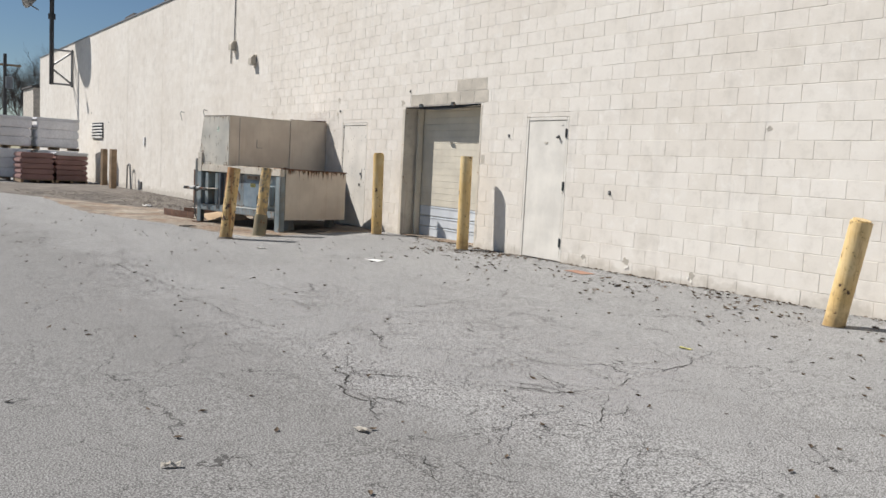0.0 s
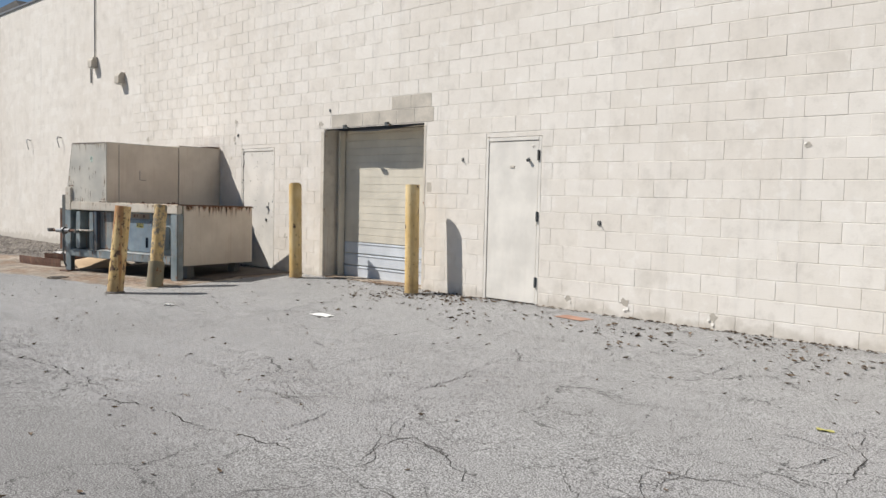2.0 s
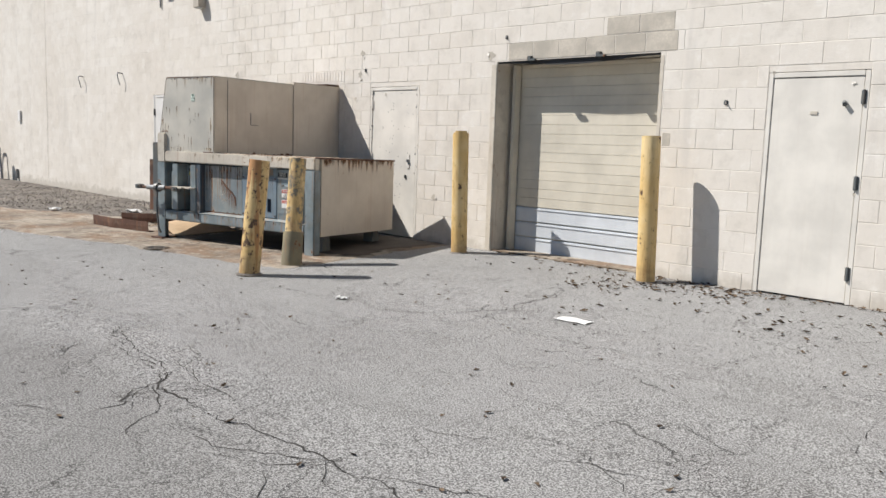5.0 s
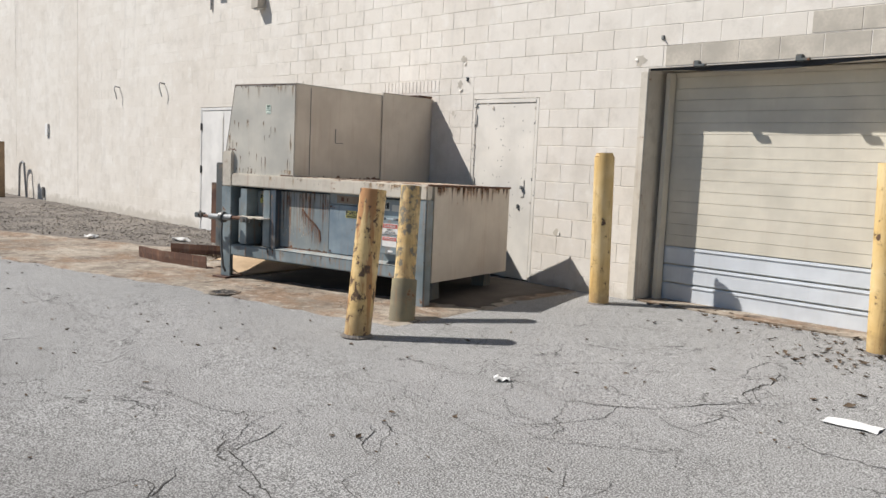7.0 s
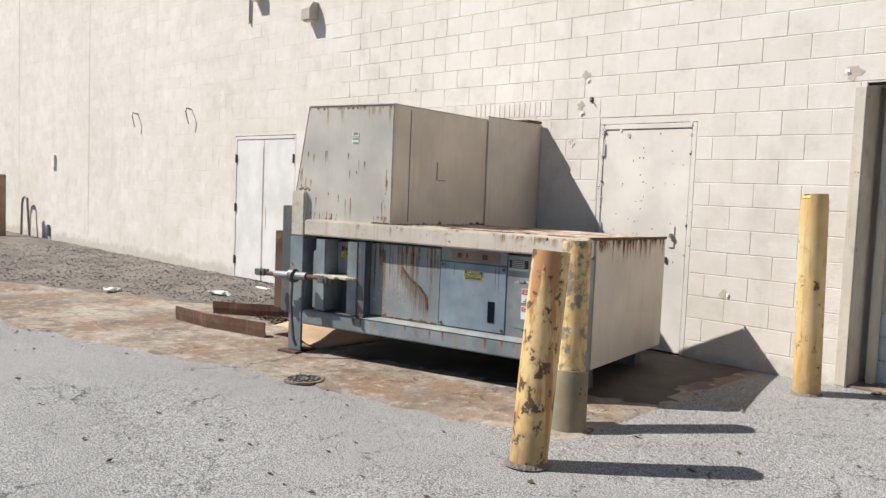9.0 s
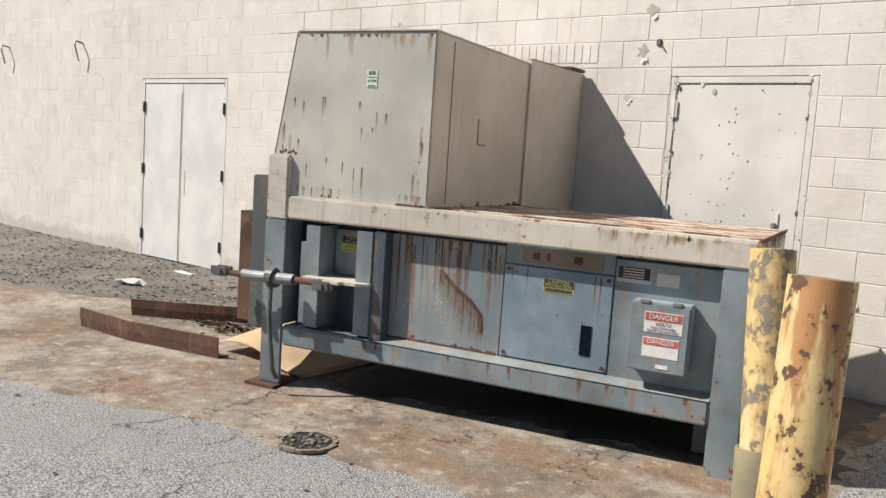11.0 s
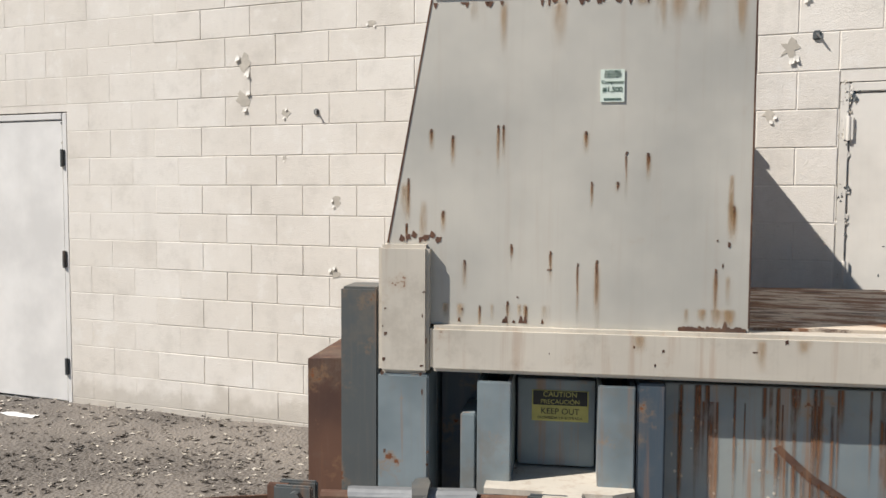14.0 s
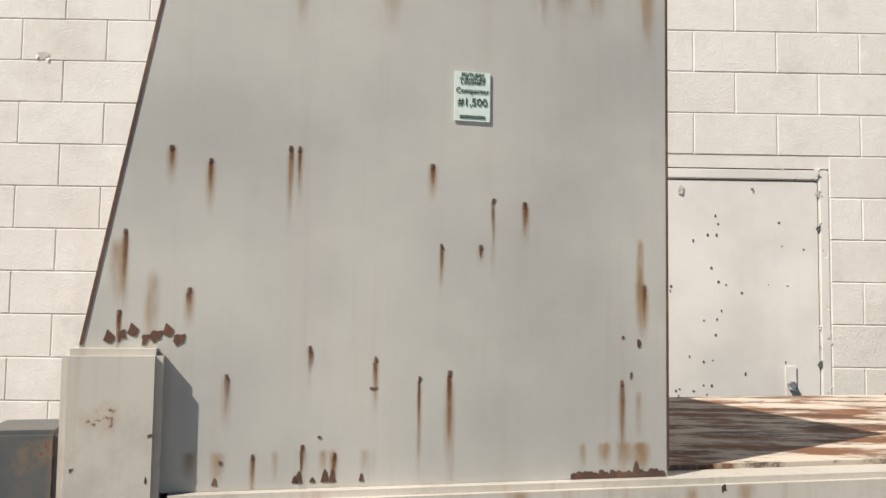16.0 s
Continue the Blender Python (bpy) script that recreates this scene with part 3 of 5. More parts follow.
def flake_on(parent, x, z, left=1.0):
    x = x if z > 2.0 else (random.uniform(0.0, 0.06) if random.random() < 0.6 else left - random.uniform(0, 0.06))
    bm = bmesh.new()
    s = random.uniform(0.006, 0.022)
    k = random.uniform(0, 6.28)
    vs = [bm.verts.new((x + s * math.cos(k + q) * random.uniform(0.5, 1.3), 0.0015 - 0.008 * random.random() * (i % 2), z + s * math.sin(k + q) * random.uniform(0.6, 1.4))) for i, q in enumerate((0, 1.2, 2.2, 3.3, 4.4, 5.3))]
    c = bm.verts.new((x, -0.001, z))
    for i in range(6):
        bm.faces.new((c, vs[i], vs[(i + 1) % 6]))
    part("paint_flake", bm, random.choice((M["lintel"], M["lintel"], M["door"], M["slate"])), parent)


d1 = hollow_door("door_1", 0.0, 0.932, 2.105, "closed off-white steel door, grimy and flush with the block wall", peel=4)
plate = part("blank_plate", bx(0.42, 0.49, -0.002, 0.006, 1.73, 1.76, 0.002), M["lintel"], d1)
part("hook", rod((0.72, 0.006, 1.84), (0.74, -0.04, 1.82), 0.02, seg=8), M["slate"], d1)
d2 = hollow_door("door_2", -6.0, -4.945, 2.105, "off-white steel door with badly peeling paint round the frame", peel=80, hinges="left")
chip = mesh_of(rod((0, 0.0065, 0), (0, 0.0045, 0), 0.006, 0.005, seg=7), "paint_chip", M["slate"])
for i in range(55):
    o = new("paint_chip", chip)
    o.parent = d2
    o.matrix_basis = Matrix.Translation((random.gauss(0.52, 0.20), 0, random.uniform(0.5, 1.95))) @ Matrix.Diagonal((random.uniform(0.5, 1.3), 1, random.uniform(0.5, 1.8), 1))
    o.location.x = min(0.93, max(0.09, o.location.x))
part("lock_plate", bx(0.83, 0.885, -0.003, 0.006, 0.98, 1.18, 0.003), M["door"], d2)
part("knob", rod((0.857, 0.006, 1.09), (0.857, -0.028, 1.09), 0.021, seg=16, bevel=0.008), M["steel"], d2)
part("padlock_hasp", bx(0.79, 0.82, -0.012, 0.006, 0.84, 0.89, 0.004), M["slate"], d2)
d3 = hollow_door("door_3", -13.0, -11.30, 2.11, "closed pair of clean white steel doors", leaves=2, peel=3, paint="doorwhite")
part("astragal", bx(0.80, 0.83, 0.000, 0.006, 0.012, 2.06, 0.003), M["door"], d3)
part("lock_plate", bx(0.86, 0.93, 0.001, 0.006, 0.85, 1.15, 0.003), M["door"], d3)

# ---- roll-up door in its deep opening ----
g = empty("door_4", pose(-3.525, 0, -0.02), "closed sectional loading door, beige above and pale grey below", "door", kind="structure")
GW, GY = 2.33, 0.375
part("backing", bx(0.0, GW, GY + 0.02, GY + 0.05, 0.0, 2.38), M["shutter"], g)
z = 0.0
for i in range(3):
    s = bx(0.10, GW, GY - 0.012, GY + 0.018, z + 0.006, z + 0.185, 0.006)
    for k in (0.155,):
        bx(0.10, GW, GY - 0.022, GY - 0.010, z + k, z + k + 0.014, 0.004, bm=s)
    part("slat", s, M["shutterlow"], g, "pale blue-grey steel slat")
    z += 0.194
while z < 2.36:
    s = bx(0.10, GW, GY - 0.010, GY + 0.018, z + 0.001, min(z + 0.115, 2.37), 0.002)
    part("slat", s, M["shutter"], g)
    z += 0.116
part("track", bx(0.06, 0.11, 0.24, GY - 0.024, 0.0, 2.36, 0.006), M["shutter"], g)
part("track", bx(GW - 0.09, GW - 0.03, 0.24, GY - 0.024, 0.0, 2.36, 0.006), M["shutter"], g)
part("jamb_guard", bx(-0.09, 0.004, -0.008, 0.30, 0.0, 2.36, 0.008), M["cream"], g)
part("jamb_guard", bx(GW - 0.004, GW + 0.05, -0.006, 0.30, 0.0, 2.36, 0.008), M["cream"], g)
sag = bmesh.new()
for i in range(12):
    a, b = i / 12 * GW, (i + 1) / 12 * GW
    da, db = 0.05 * math.sin(math.pi * i / 12) ** 2, 0.05 * math.sin(math.pi * (i + 1) / 12) ** 2
    prism([(a, 2.39), (b, 2.39), (b, 2.365 - db), (a, 2.365 - da)], "y", 0.03, 0.045, bm=sag)
part("torn_weather_strip", sag, M["dark"], g)
part("threshold", bx(0.0, GW, 0.02, GY + 0.05, -0.03, 0.012, 0.004), M["concrete"], g)
for xx in (0.52, 1.52):
    b = bx(xx, xx + 0.06, -0.05, 0.02, 2.37, 2.43, 0.006)
    bx(xx + 0.02, xx + 0.13, -0.06, -0.02, 2.37, 2.395, 0.004, bm=b)
    part("bracket", b, M["slate"], g)

# ---- fixtures on the wall ----
def wall_pack(x, z, label, conduit=0.0):
    t = empty("wall_lamp", pose(x, -0.002, z), label, "lamp", "wall lamps")
    part("housing", prism([(0, -0.12), (0, 0.12), (-0.09, 0.12), (-0.15, 0.03), (-0.15, -0.12)], "x", -0.10, 0.10), M["lintel"], t)
    part("lens", bx(-0.08, 0.08, -0.13, -0.03, -0.145, -0.121, 0.01), M["white"], t)
    if conduit:
        part("conduit", rod((-0.02, -0.02, 0.14), (-0.02, -0.02, conduit), 0.014, seg=8), M["galv"], t)
        part("conduit", rod((-0.24, -0.02, -0.45), (-0.24, -0.02, 0.0), 0.016, seg=8), M["galv"], t)
    return t


wall_pack(-10.94, 3.80, "small grey wall lamp box on the block wall")
wall_pack(-12.38, 4.28, "grey wall lamp hanging below a conduit", 1.9)

v = empty("wall_vent", pose(-28.2, -0.003, 1.79), "white louvred vent with dark gaps in the block wall", "vent")
part("frame", bx(-0.98, 0.98, -0.03, 0.0, 0.0, 0.66, 0.006), M["dark"], v)
for i in range(5):
    part("slat", prism([(-0.035, 0.03 + i * 0.13), (-0.06, 0.01 + i * 0.13), (-0.075, 0.05 + i * 0.13), (-0.04, 0.075 + i * 0.13)], "x", -0.96, 0.96), M["white"], v)

for x in (-16.62, -14.48):
    b = rod((0, 0, 0), (0, -0.13, 0.02), 0.016, seg=8)
    rod((0, -0.13, 0.02), (0.03, -0.16, -0.05), 0.016, seg=8, bm=b)
    rod((0.03, -0.16, -0.05), (0.06, -0.10, -0.32), 0.013, seg=8, bm=b)
    ob = part("wall_hook", b, M["galv"])
    ob.matrix_world = pose(x, 0.002, 2.60) @ Matrix.Scale(0.8, 4)
    tagged(ob, "bent grey pipe hook sticking out of the wall", "hook", "wall hooks")
ob = part("junction_box", bx(-0.09, 0.09, -0.05, 0, -0.15, 0.15, 0.008), M["white"])
ob.matrix_world = pose(-21.0, 0.001, 1.69)
tagged(ob, "small white junction box on the block wall", "box")
for x, zz in ((1.82, 1.05), (-0.42, 1.83), (-6.12, 2.36), (-3.38, 2.66), (-9.15, 2.05), (-29.4, 2.9), (-26.3, 2.45)):
    c = bmesh.new()
    s = 0.022 + 0.01 * random.random()
    bx(-s, s, -0.025, 0.0, -s * 1.2, s * 1.2, 0.008, bm=c)
    rod((0, -0.02, 0.01), (s, -0.055, -0.03), 0.012, 0.006, seg=7, bm=c)
    ob = part("anchor_stub", c, M["slate"])
    ob.matrix_world = pose(x, 0.002, zz) @ Matrix.Scale(0.75, 4)
    tagged(ob, "dark rusted anchor stub set in the wall", "anchor", "wall anchors")
for x0, x1, z0, z1 in ((-3.34, -1.0, 2.376, 2.58), (-1.90, -1.05, 2.588, 2.78), (-1.12, -1.02, 1.38, 1.52)):
    # bare grey block where paint has gone
    c = bmesh.new()
    n = max(1, round((x1 - x0) / 0.4064))
    for i in range(n):
        bx(x0 + (x1 - x0) * i / n + 0.004, x0 + (x1 - x0) * (i + 1) / n - 0.004, -0.0055, 0.002, z0 + 0.003, z1 - 0.003, 0.002, bm=c)
    ob = part("trim_bare_block", c, M["lintel"])
    tagged(ob, "bare grey blocks where the paint is gone", "block", kind="structure")
# soldier course over the chute opening
c = new("trim_soldier_course")
tagged(c, "row of upright cream-painted bricks over the chute", "brick course", kind="structure")
cell = mesh_of(bx(-0.0335, 0.0335, -0.008, 0.002, 0, 0.15, 0.003), "brick", M["block"])
for i in range(16):
    o = new("brick", cell)
    o.parent = c
    o.matrix_basis = pose(-7.74 + i * 0.072, 0, 2.215)
# peeling paint on the wall
for x, z, s in ((-9.72, 2.40, 0.075), (-9.72, 2.16, 0.07), (-9.38, 2.05, 0.035), (-9.0, 1.46, 0.04), (-9.02, 0.98, 0.05), (-9.4, 1.75, 0.02), (-8.75, 2.6, 0.03), (-6.25, 2.30, 0.06), (-6.35, 1.95, 0.04), (-6.2, 2.6, 0.05), (-3.62, 2.45, 0.07), (-4.6, 0.6, 0.05), (4.2, 1.9, 0.04), (2.2, 0.15, 0.07), (3.3, 0.1, 0.06), (1.4, 0.12, 0.05)):
    t = empty("peeling_paint", pose(x, -0.0045, z), "curling flake of cream paint on the block wall", "paint flake", "paint flakes")
    b = bmesh.new()
    rim = [(s * random.uniform(0.35, 1.2) * math.cos(q), s * random.uniform(0.4, 1.1) * math.sin(q)) for q in [k / 13 * math.tau for k in range(13)]]
    prism(rim, "y", -0.0008, 0.004, bm=b)
    part("bare_spot", b, M["lintel"], t)
    for k in range(2):
        b = bmesh.new()
        a = random.uniform(0, 6.28)
        pts = [[b.verts.new((s * 0.9 * math.cos(a) + s * 0.45 * (u / 3 - 0.5), -0.002 - 0.16 * s * (v / 2) ** 2, s * 0.9 * math.sin(a) - s * 0.5 * v / 2 * random.uniform(0.7, 1.2))) for v in range(3)] for u in range(4)]
        for u in range(3):
            for v in range(2):
                b.faces.new((pts[u][v], pts[u + 1][v], pts[u + 1][v + 1], pts[u][v + 1]))
        part("curl", b, M["door"], t)
# control joints
for x in (-6.90, -19.0, -23.48):
    ob = part("trim_control_joint", bx(x - 0.005, x + 0.005, -0.0045, 0.004, 0.0, TOP, 0), M["block"])
    tagged(ob, "vertical sealed control joint in the block wall", "joint", kind="structure")


# ---- bollards ----
def bollard(base, top, r, label, sleeve=False, dome=True, paint="bollard"):
    base, top = Vector(base), Vector(top)
    t = empty("bollard", Matrix.Translation(base), label, "bollard", "yellow pipe bollards")
    axis = top - base
    b = rod(-axis * 0.03, axis, r, seg=64, bevel=0.02)
    if dome:
        tmp = bmesh.new()
        bmesh.ops.create_uvsphere(tmp, u_segments=24, v_segments=10, radius=r * 0.97)
        tmp.transform(Matrix.Translation(axis * 0.993) @ axis.to_track_quat("Z", "Y").to_matrix().to_4x4() @ Matrix.Diagonal((1, 1, 0.22, 1)))
        join(b, tmp)
    part("post", b, M[paint], t, smooth=False)
    if sleeve:
        part("sleeve", rod(-axis * 0.03, axis * 0.31, r * 1.26, r * 1.20, seg=64, bevel=0.012), M["sleeve"], t, "grimy thicker sleeve")
    c = bmesh.new()
    bmesh.ops.create_cone(c, cap_ends=True, segments=20, radius1=r * 1.28, radius2=r * 1.05, depth=0.02)
    c.transform(Matrix.Translation((0, 0, 0.012)))
    part("dirt_collar", c, M["dirt"], t)


bollard((5.62, -0.80, -0.06), (5.81, -0.82, 0.99), 0.10, "bright yellow pipe bollard leaning over, beside the block wall", dome=False)
bollard((-0.965, -0.40, -0.04), (-1.02, -0.37, 1.455), 0.097, "yellow pipe bollard beside the loading door opening")
bollard((-3.64, -0.45, -0.04), (-3.68, -0.45, 1.47), 0.10, "chipped yellow pipe bollard beside the loading door opening")
bollard((-4.06, -3.22, -0.13), (-4.056, -3.10, 1.065), 0.109, "heavily rusted yellow pipe bollard in front of the compactor", dome=False, paint="bollard_rusty")
bollard((-4.33, -2.50, -0.13), (-4.445, -2.345, 1.077), 0.095, "leaning yellow pipe bollard with a thick sleeve at its foot", sleeve=True, dome=False, paint="bollard_grimy")

# ---- trash compactor ----
K = empty("trash_compactor", pose(-7.425, -2.592, -0.13, 0, 0, 12.0), "rusted blue and cream steel trash compactor with grey hopper", "compactor")


def kp(name, bm, mat, label="", parent=None, smooth=False):
    return part(name, bm, M[mat], parent or K, label, smooth)


# main body, set back behind the frame, in the blue darkened as in shade
body = kp("body", bx(0.838, 2.84, 0.13, 1.56, 0.36, 1.185, 0.004), "blue_shaded")
kp("ram_housing", bx(0.12, 0.837, 0.262, 1.56, 0.36, 1.185, 0.004), "blue_shaded")
kp("bay_cheek", bx(0.100, 0.121, 0.172, 0.30, 0.36, 1.21, 0.003), "blue_shaded")
kp("floor_pan", bx(0.5, 2.7, 0.12, 1.4, 0.27, 0.355, 0.01), "rust")
kp("top_beam", bx(0.122, 2.88, 0.0, 0.10, 1.085, 1.228, 0.012), "cream", "cream-painted top beam with rust chips")
kp("top_sheet", prism([(0.101, 1.216), (0.101, 1.236), (1.58, 1.206), (1.58, 1.188)], "x", 0.12, 2.885), "toprust", "cream top sheet streaked dark with rust")
low = kp("lower_beam", bx(0.12, 2.722, 0.0, 0.14, 0.285, 0.415, 0.012), "blue")
kp("lower_lip", prism([(0.002, 0.414), (0.14, 0.414), (0.14, 0.452)], "x", 0.74, 2.72), "bluerust")
kp("corner_post", bx(2.724, 2.882, 0.0, 0.12, 0.033, 1.084, 0.010), "blue")
kp("foot_plate", bx(2.66, 2.93, -0.09, 0.2, 0.008, 0.032, 0.004), "rust")
kp("post", bx(-0.04, 0.12, 0.0, 0.17, 1.075, 1.475, 0.012), "cream", "cream upper half of the corner post")
kp("post", bx(-0.04, -0.018, 0.019, 0.17, 0.033, 1.074, 0.004, bm=bx(-0.04, 0.12, 0.0, 0.02, 0.033, 1.074, 0.006)), "blue", "blue angle-iron lower half of the corner post")
kp("post_web", bx(0.098, 0.119, 0.021, 0.17, 0.415, 1.074, 0.003), "blue")
kp("foot_plate", bx(-0.10, 0.13, -0.07, 0.20, 0.008, 0.032, 0.004), "rust")
kp("flange_post", bx(-0.165, -0.042, 0.02, 0.17, 0.37, 1.34, 0.008), "slate")
kp("flange_post", bx(-0.165, -0.042, 1.30, 1.46, 0.37, 1.34, 0.008), "slate")
kp("flange_sill", bx(-0.165, -0.042, 0.171, 1.299, 0.37, 0.50, 0.008), "slate")
kp("guide_box", prism([(-0.285, 0.39), (-0.168, 0.39), (-0.168, 1.105), (-0.285, 1.10)], "y", 0.06, 0.85), "rust", "rusted red-brown guide box")
side = kp("end_panel", prism([(0.122, 0.27), (1.575, 0.27), (1.575, 1.187), (0.122, 1.214)], "x", 2.842, 2.886), "hoppercream", "cream end panel with rust along its top")
kp("end_rim", prism([(0.0, 1.229), (0.0, 1.241), (1.59, 1.211), (1.59, 1.19), (0.101, 1.2165)], "x", 2.8865, 2.894), "rust", "rust-brown rolled rim")
for yy in (0.35, 1.35):
    lg = prism([(yy - 0.09, -0.01), (yy + 0.09, -0.01), (yy + 0.05, 0.30), (yy - 0.05, 0.30)], "x", 2.62, 2.78)
    kp("leg", lg, "slate")
for yy in (1.35,):
    kp("leg", bx(0.05, 0.16, yy, yy + 0.14, -0.01, 0.38, 0.006), "slate")

for i in range(80):
    yy, ln, w = random.uniform(0.16, 1.54), random.uniform(0.03, 0.12) if i % 4 else random.uniform(0.1, 0.25), random.uniform(0.008, 0.03)
    b = bmesh.new()
    b.faces.new([b.verts.new((2.8866 + 0.00005 * i, yy + dx * w, 1.213 - dz * ln)) for dx, dz in ((-0.7, 0.0), (-1, 0.2), (-0.35, 1), (0.35, 1), (1, 0.2), (0.6, 0.0))])
    kp("rust_run", b, "run_side", parent=side)

# left bay with upright channels and the turnbuckle; its back panel is painted shade-dark blue
kp("bay_panel", bx(0.125, 0.835, 0.235, 0.26, 0.40, 1.21, 0.003), "blue_shaded")
for x0, x1 in ((0.27, 0.375), (0.635, 0.745)):
    c = bx(x0, x1, 0.008, 0.02, 0.43, 1.06, 0.004)
    bx(x0, x0 + 0.012, 0.02, 0.234, 0.43, 1.06, bm=c)
    bx(x1 - 0.012, x1, 0.02, 0.234, 0.43, 1.06, bm=c)
    kp("channel", c, "blue", "pale blue upright channel")
kp("channel", bx(0.215, 0.262, 0.035, 0.234, 0.44, 0.95, 0.004), "blue")
kp("channel", bx(0.75, 0.834, 0.012, 0.234, 0.42, 1.07, 0.006), "blue_shaded")
kp("bay_plate", bx(0.385, 0.63, 0.165, 0.23, 0.76, 1.04, 0.003), "blue")
kp("shelf_plate", prism([(0.30, -0.06), (0.68, -0.06), (0.745, -0.02), (0.745, 0.23), (0.30, 0.23)], "z", 0.735, 0.752), "cream")
tb = kp("turnbuckle", rod((-0.17, -0.12, 0.722), (0.03, -0.12, 0.727), 0.033, seg=16, bevel=0.006), "steel", "grey steel turnbuckle sleeve")
kp("sleeve", rod((0.07, -0.12, 0.728), (0.21, -0.12, 0.733), 0.035, seg=16, bevel=0.006), "steel", parent=tb)
kp("ratchet_ring", rod((0.03, -0.12, 0.727), (0.07, -0.12, 0.728), 0.062, seg=18, bevel=0.008), "slate", parent=tb)
kp("screw", rod((0.21, -0.12, 0.733), (0.36, -0.12, 0.737), 0.020, seg=10), "rust", parent=tb)
kp("screw", rod((-0.26, -0.12, 0.719), (-0.17, -0.12, 0.722), 0.020, seg=10), "rust", parent=tb)
for xa in (-0.33, 0.43):
    c = bx(xa - 0.07, xa + 0.05, -0.155, -0.135, 0.695, 0.755, 0.006)
    bx(xa - 0.07, xa + 0.05, -0.105, -0.085, 0.695, 0.755, 0.006, bm=c)
    rod((xa, -0.175, 0.725), (xa, -0.065, 0.725), 0.018, seg=10, bm=c)
    kp("clevis", c, "slate", parent=tb)
kp("lug", bx(0.40, 0.52, -0.11, -0.058, 0.735, 0.754, 0.004), "cream", parent=tb)
kp("hook_lug", bx(-0.43, -0.36, -0.13, -0.11, 0.70, 0.75, 0.004), "rust", parent=tb)
tb.location.x = 0.075
hb = bmesh.new()
pts = [(0.05, -0.13, 0.69), (0.06, -0.15, 0.5), (0.085, -0.16, 0.35), (0.10, -0.15, 0.17), (0.12, -0.13, 0.11)]
for a, b in zip(pts, pts[1:]):
    rod(a, b, 0.014, seg=8, bm=hb)
kp("ratchet_handle", hb, "slate", parent=tb)

# front panels
kp("rusted_panel", bx(0.835, 1.555, 0.085, 0.128, 0.43, 1.06, 0.003), "bluerust", "blue panel streaked with brown rust runs")
ad = kp("access_door", bx(1.56, 2.175, 0.081, 0.128, 0.445, 0.965, 0.004), "bluedoor", "pale blue access door with a dark slot")
kp("slot", bx(2.02, 2.08, 0.077, 0.0805, 0.52, 0.685, 0.0012), "hole", parent=ad)
for sx, sz in ((1.585, 0.94), (2.15, 0.94), (1.585, 0.47), (2.15, 0.47)):
    kp("bolt", rod((sx, 0.081, sz), (sx, 0.073, sz), 0.011, seg=8), "rust", parent=ad)
kp("end_front_panel", bx(2.18, 2.722, 0.085, 0.128, 0.43, 1.06, 0.003), "blue")
kp("upper_strip", bx(1.56, 2.175, 0.088, 0.128, 0.97, 1.08, 0.002), "blue")
np_ = kp("name_plate", bx(1.66, 2.11, 0.082, 0.0875, 0.985, 1.062, 0.002), "tanplate", "faded rusty maker's plate")
for a, b in ((1.72, 1.76), (1.80, 1.82), (1.95, 2.00)):
    kp("mark", bx(a, b, 0.0795, 0.0815, 1.005, 1.045, 0.0005), "rust", parent=np_)


def rust_run(parent, x, y, zt, ln, w, mat="run"):
    """A soft-edged run of rust on a face that looks to the front."""
    b = bmesh.new()
    vs = [b.verts.new((x + dx * w, y, zt - dz * ln)) for dx, dz in ((-0.7, 0.0), (-1, 0.2), (-0.6, 0.6), (-0.35, 1), (0.35, 1), (0.6, 0.6), (1, 0.2), (0.6, 0.0))]
    b.faces.new(vs)
    return kp("rust_run", b, mat, parent=parent)


rp = bpy.data.objects["rusted_panel"]
kp("rust_gash", prism([(1.155, 0.875), (1.175, 0.885), (1.27, 0.80), (1.37, 0.735), (1.435, 0.665), (1.45, 0.56), (1.43, 0.55), (1.415, 0.66), (1.36, 0.715), (1.25, 0.785)], "y", 0.081, 0.0845), "rust", "dark diagonal rusted gash", rp)
for i in range(34):
    x = random.choice((random.uniform(0.86, 1.08), random.uniform(1.12, 1.54), random.uniform(1.12, 1.54)))
    rust_run(rp, x, 0.0835 - 0.00006 * i, 1.058 - random.choice((0, 0, 0.05)), random.uniform(0.12, 0.6), random.uniform(0.004, 0.013))
for i in range(12):
    u = i / 11
    rust_run(rp, 1.165 + 0.27 * u, 0.0807 - 0.00006 * i, 0.86 - 0.19 * u, random.uniform(0.12, 0.33), random.uniform(0.006, 0.014))


def ragged(name, mat, size):
    """A thin flake with a ragged outline."""
    b = bmesh.new()
    rim = [(size * random.uniform(0.3, 1.1) * math.cos(q), size * random.uniform(0.3, 1.2) * math.sin(q)) for q in [k / 9 * math.tau for k in range(9)]]
    prism(rim, "y", -0.0012, 0.0, bm=b)
    return mesh_of(b, name, M[mat])


CHIPS = [ragged("rust_chip", "rust", 0.0058) for k in range(6)]
PALE = [ragged("paint_chip", "cream", 0.0055) for k in range(4)]


def chips(parent, count, x0, x1, y, z0, z1, me, up=0.0):
    for i in range(count):
        o = new("chip", random.choice(me))
        o.parent = parent
        o.matrix_basis = Matrix.Translation((random.uniform(x0, x1), y, z0 + (z1 - z0) * random.random() ** (1 + up))) @ Matrix.Diagonal((random.uniform(0.4, 1.5), 1, random.uniform(0.5, 2.0), 1))


chips(rp, 34, 0.86, 1.22, 0.085, 0.5, 0.98, PALE)


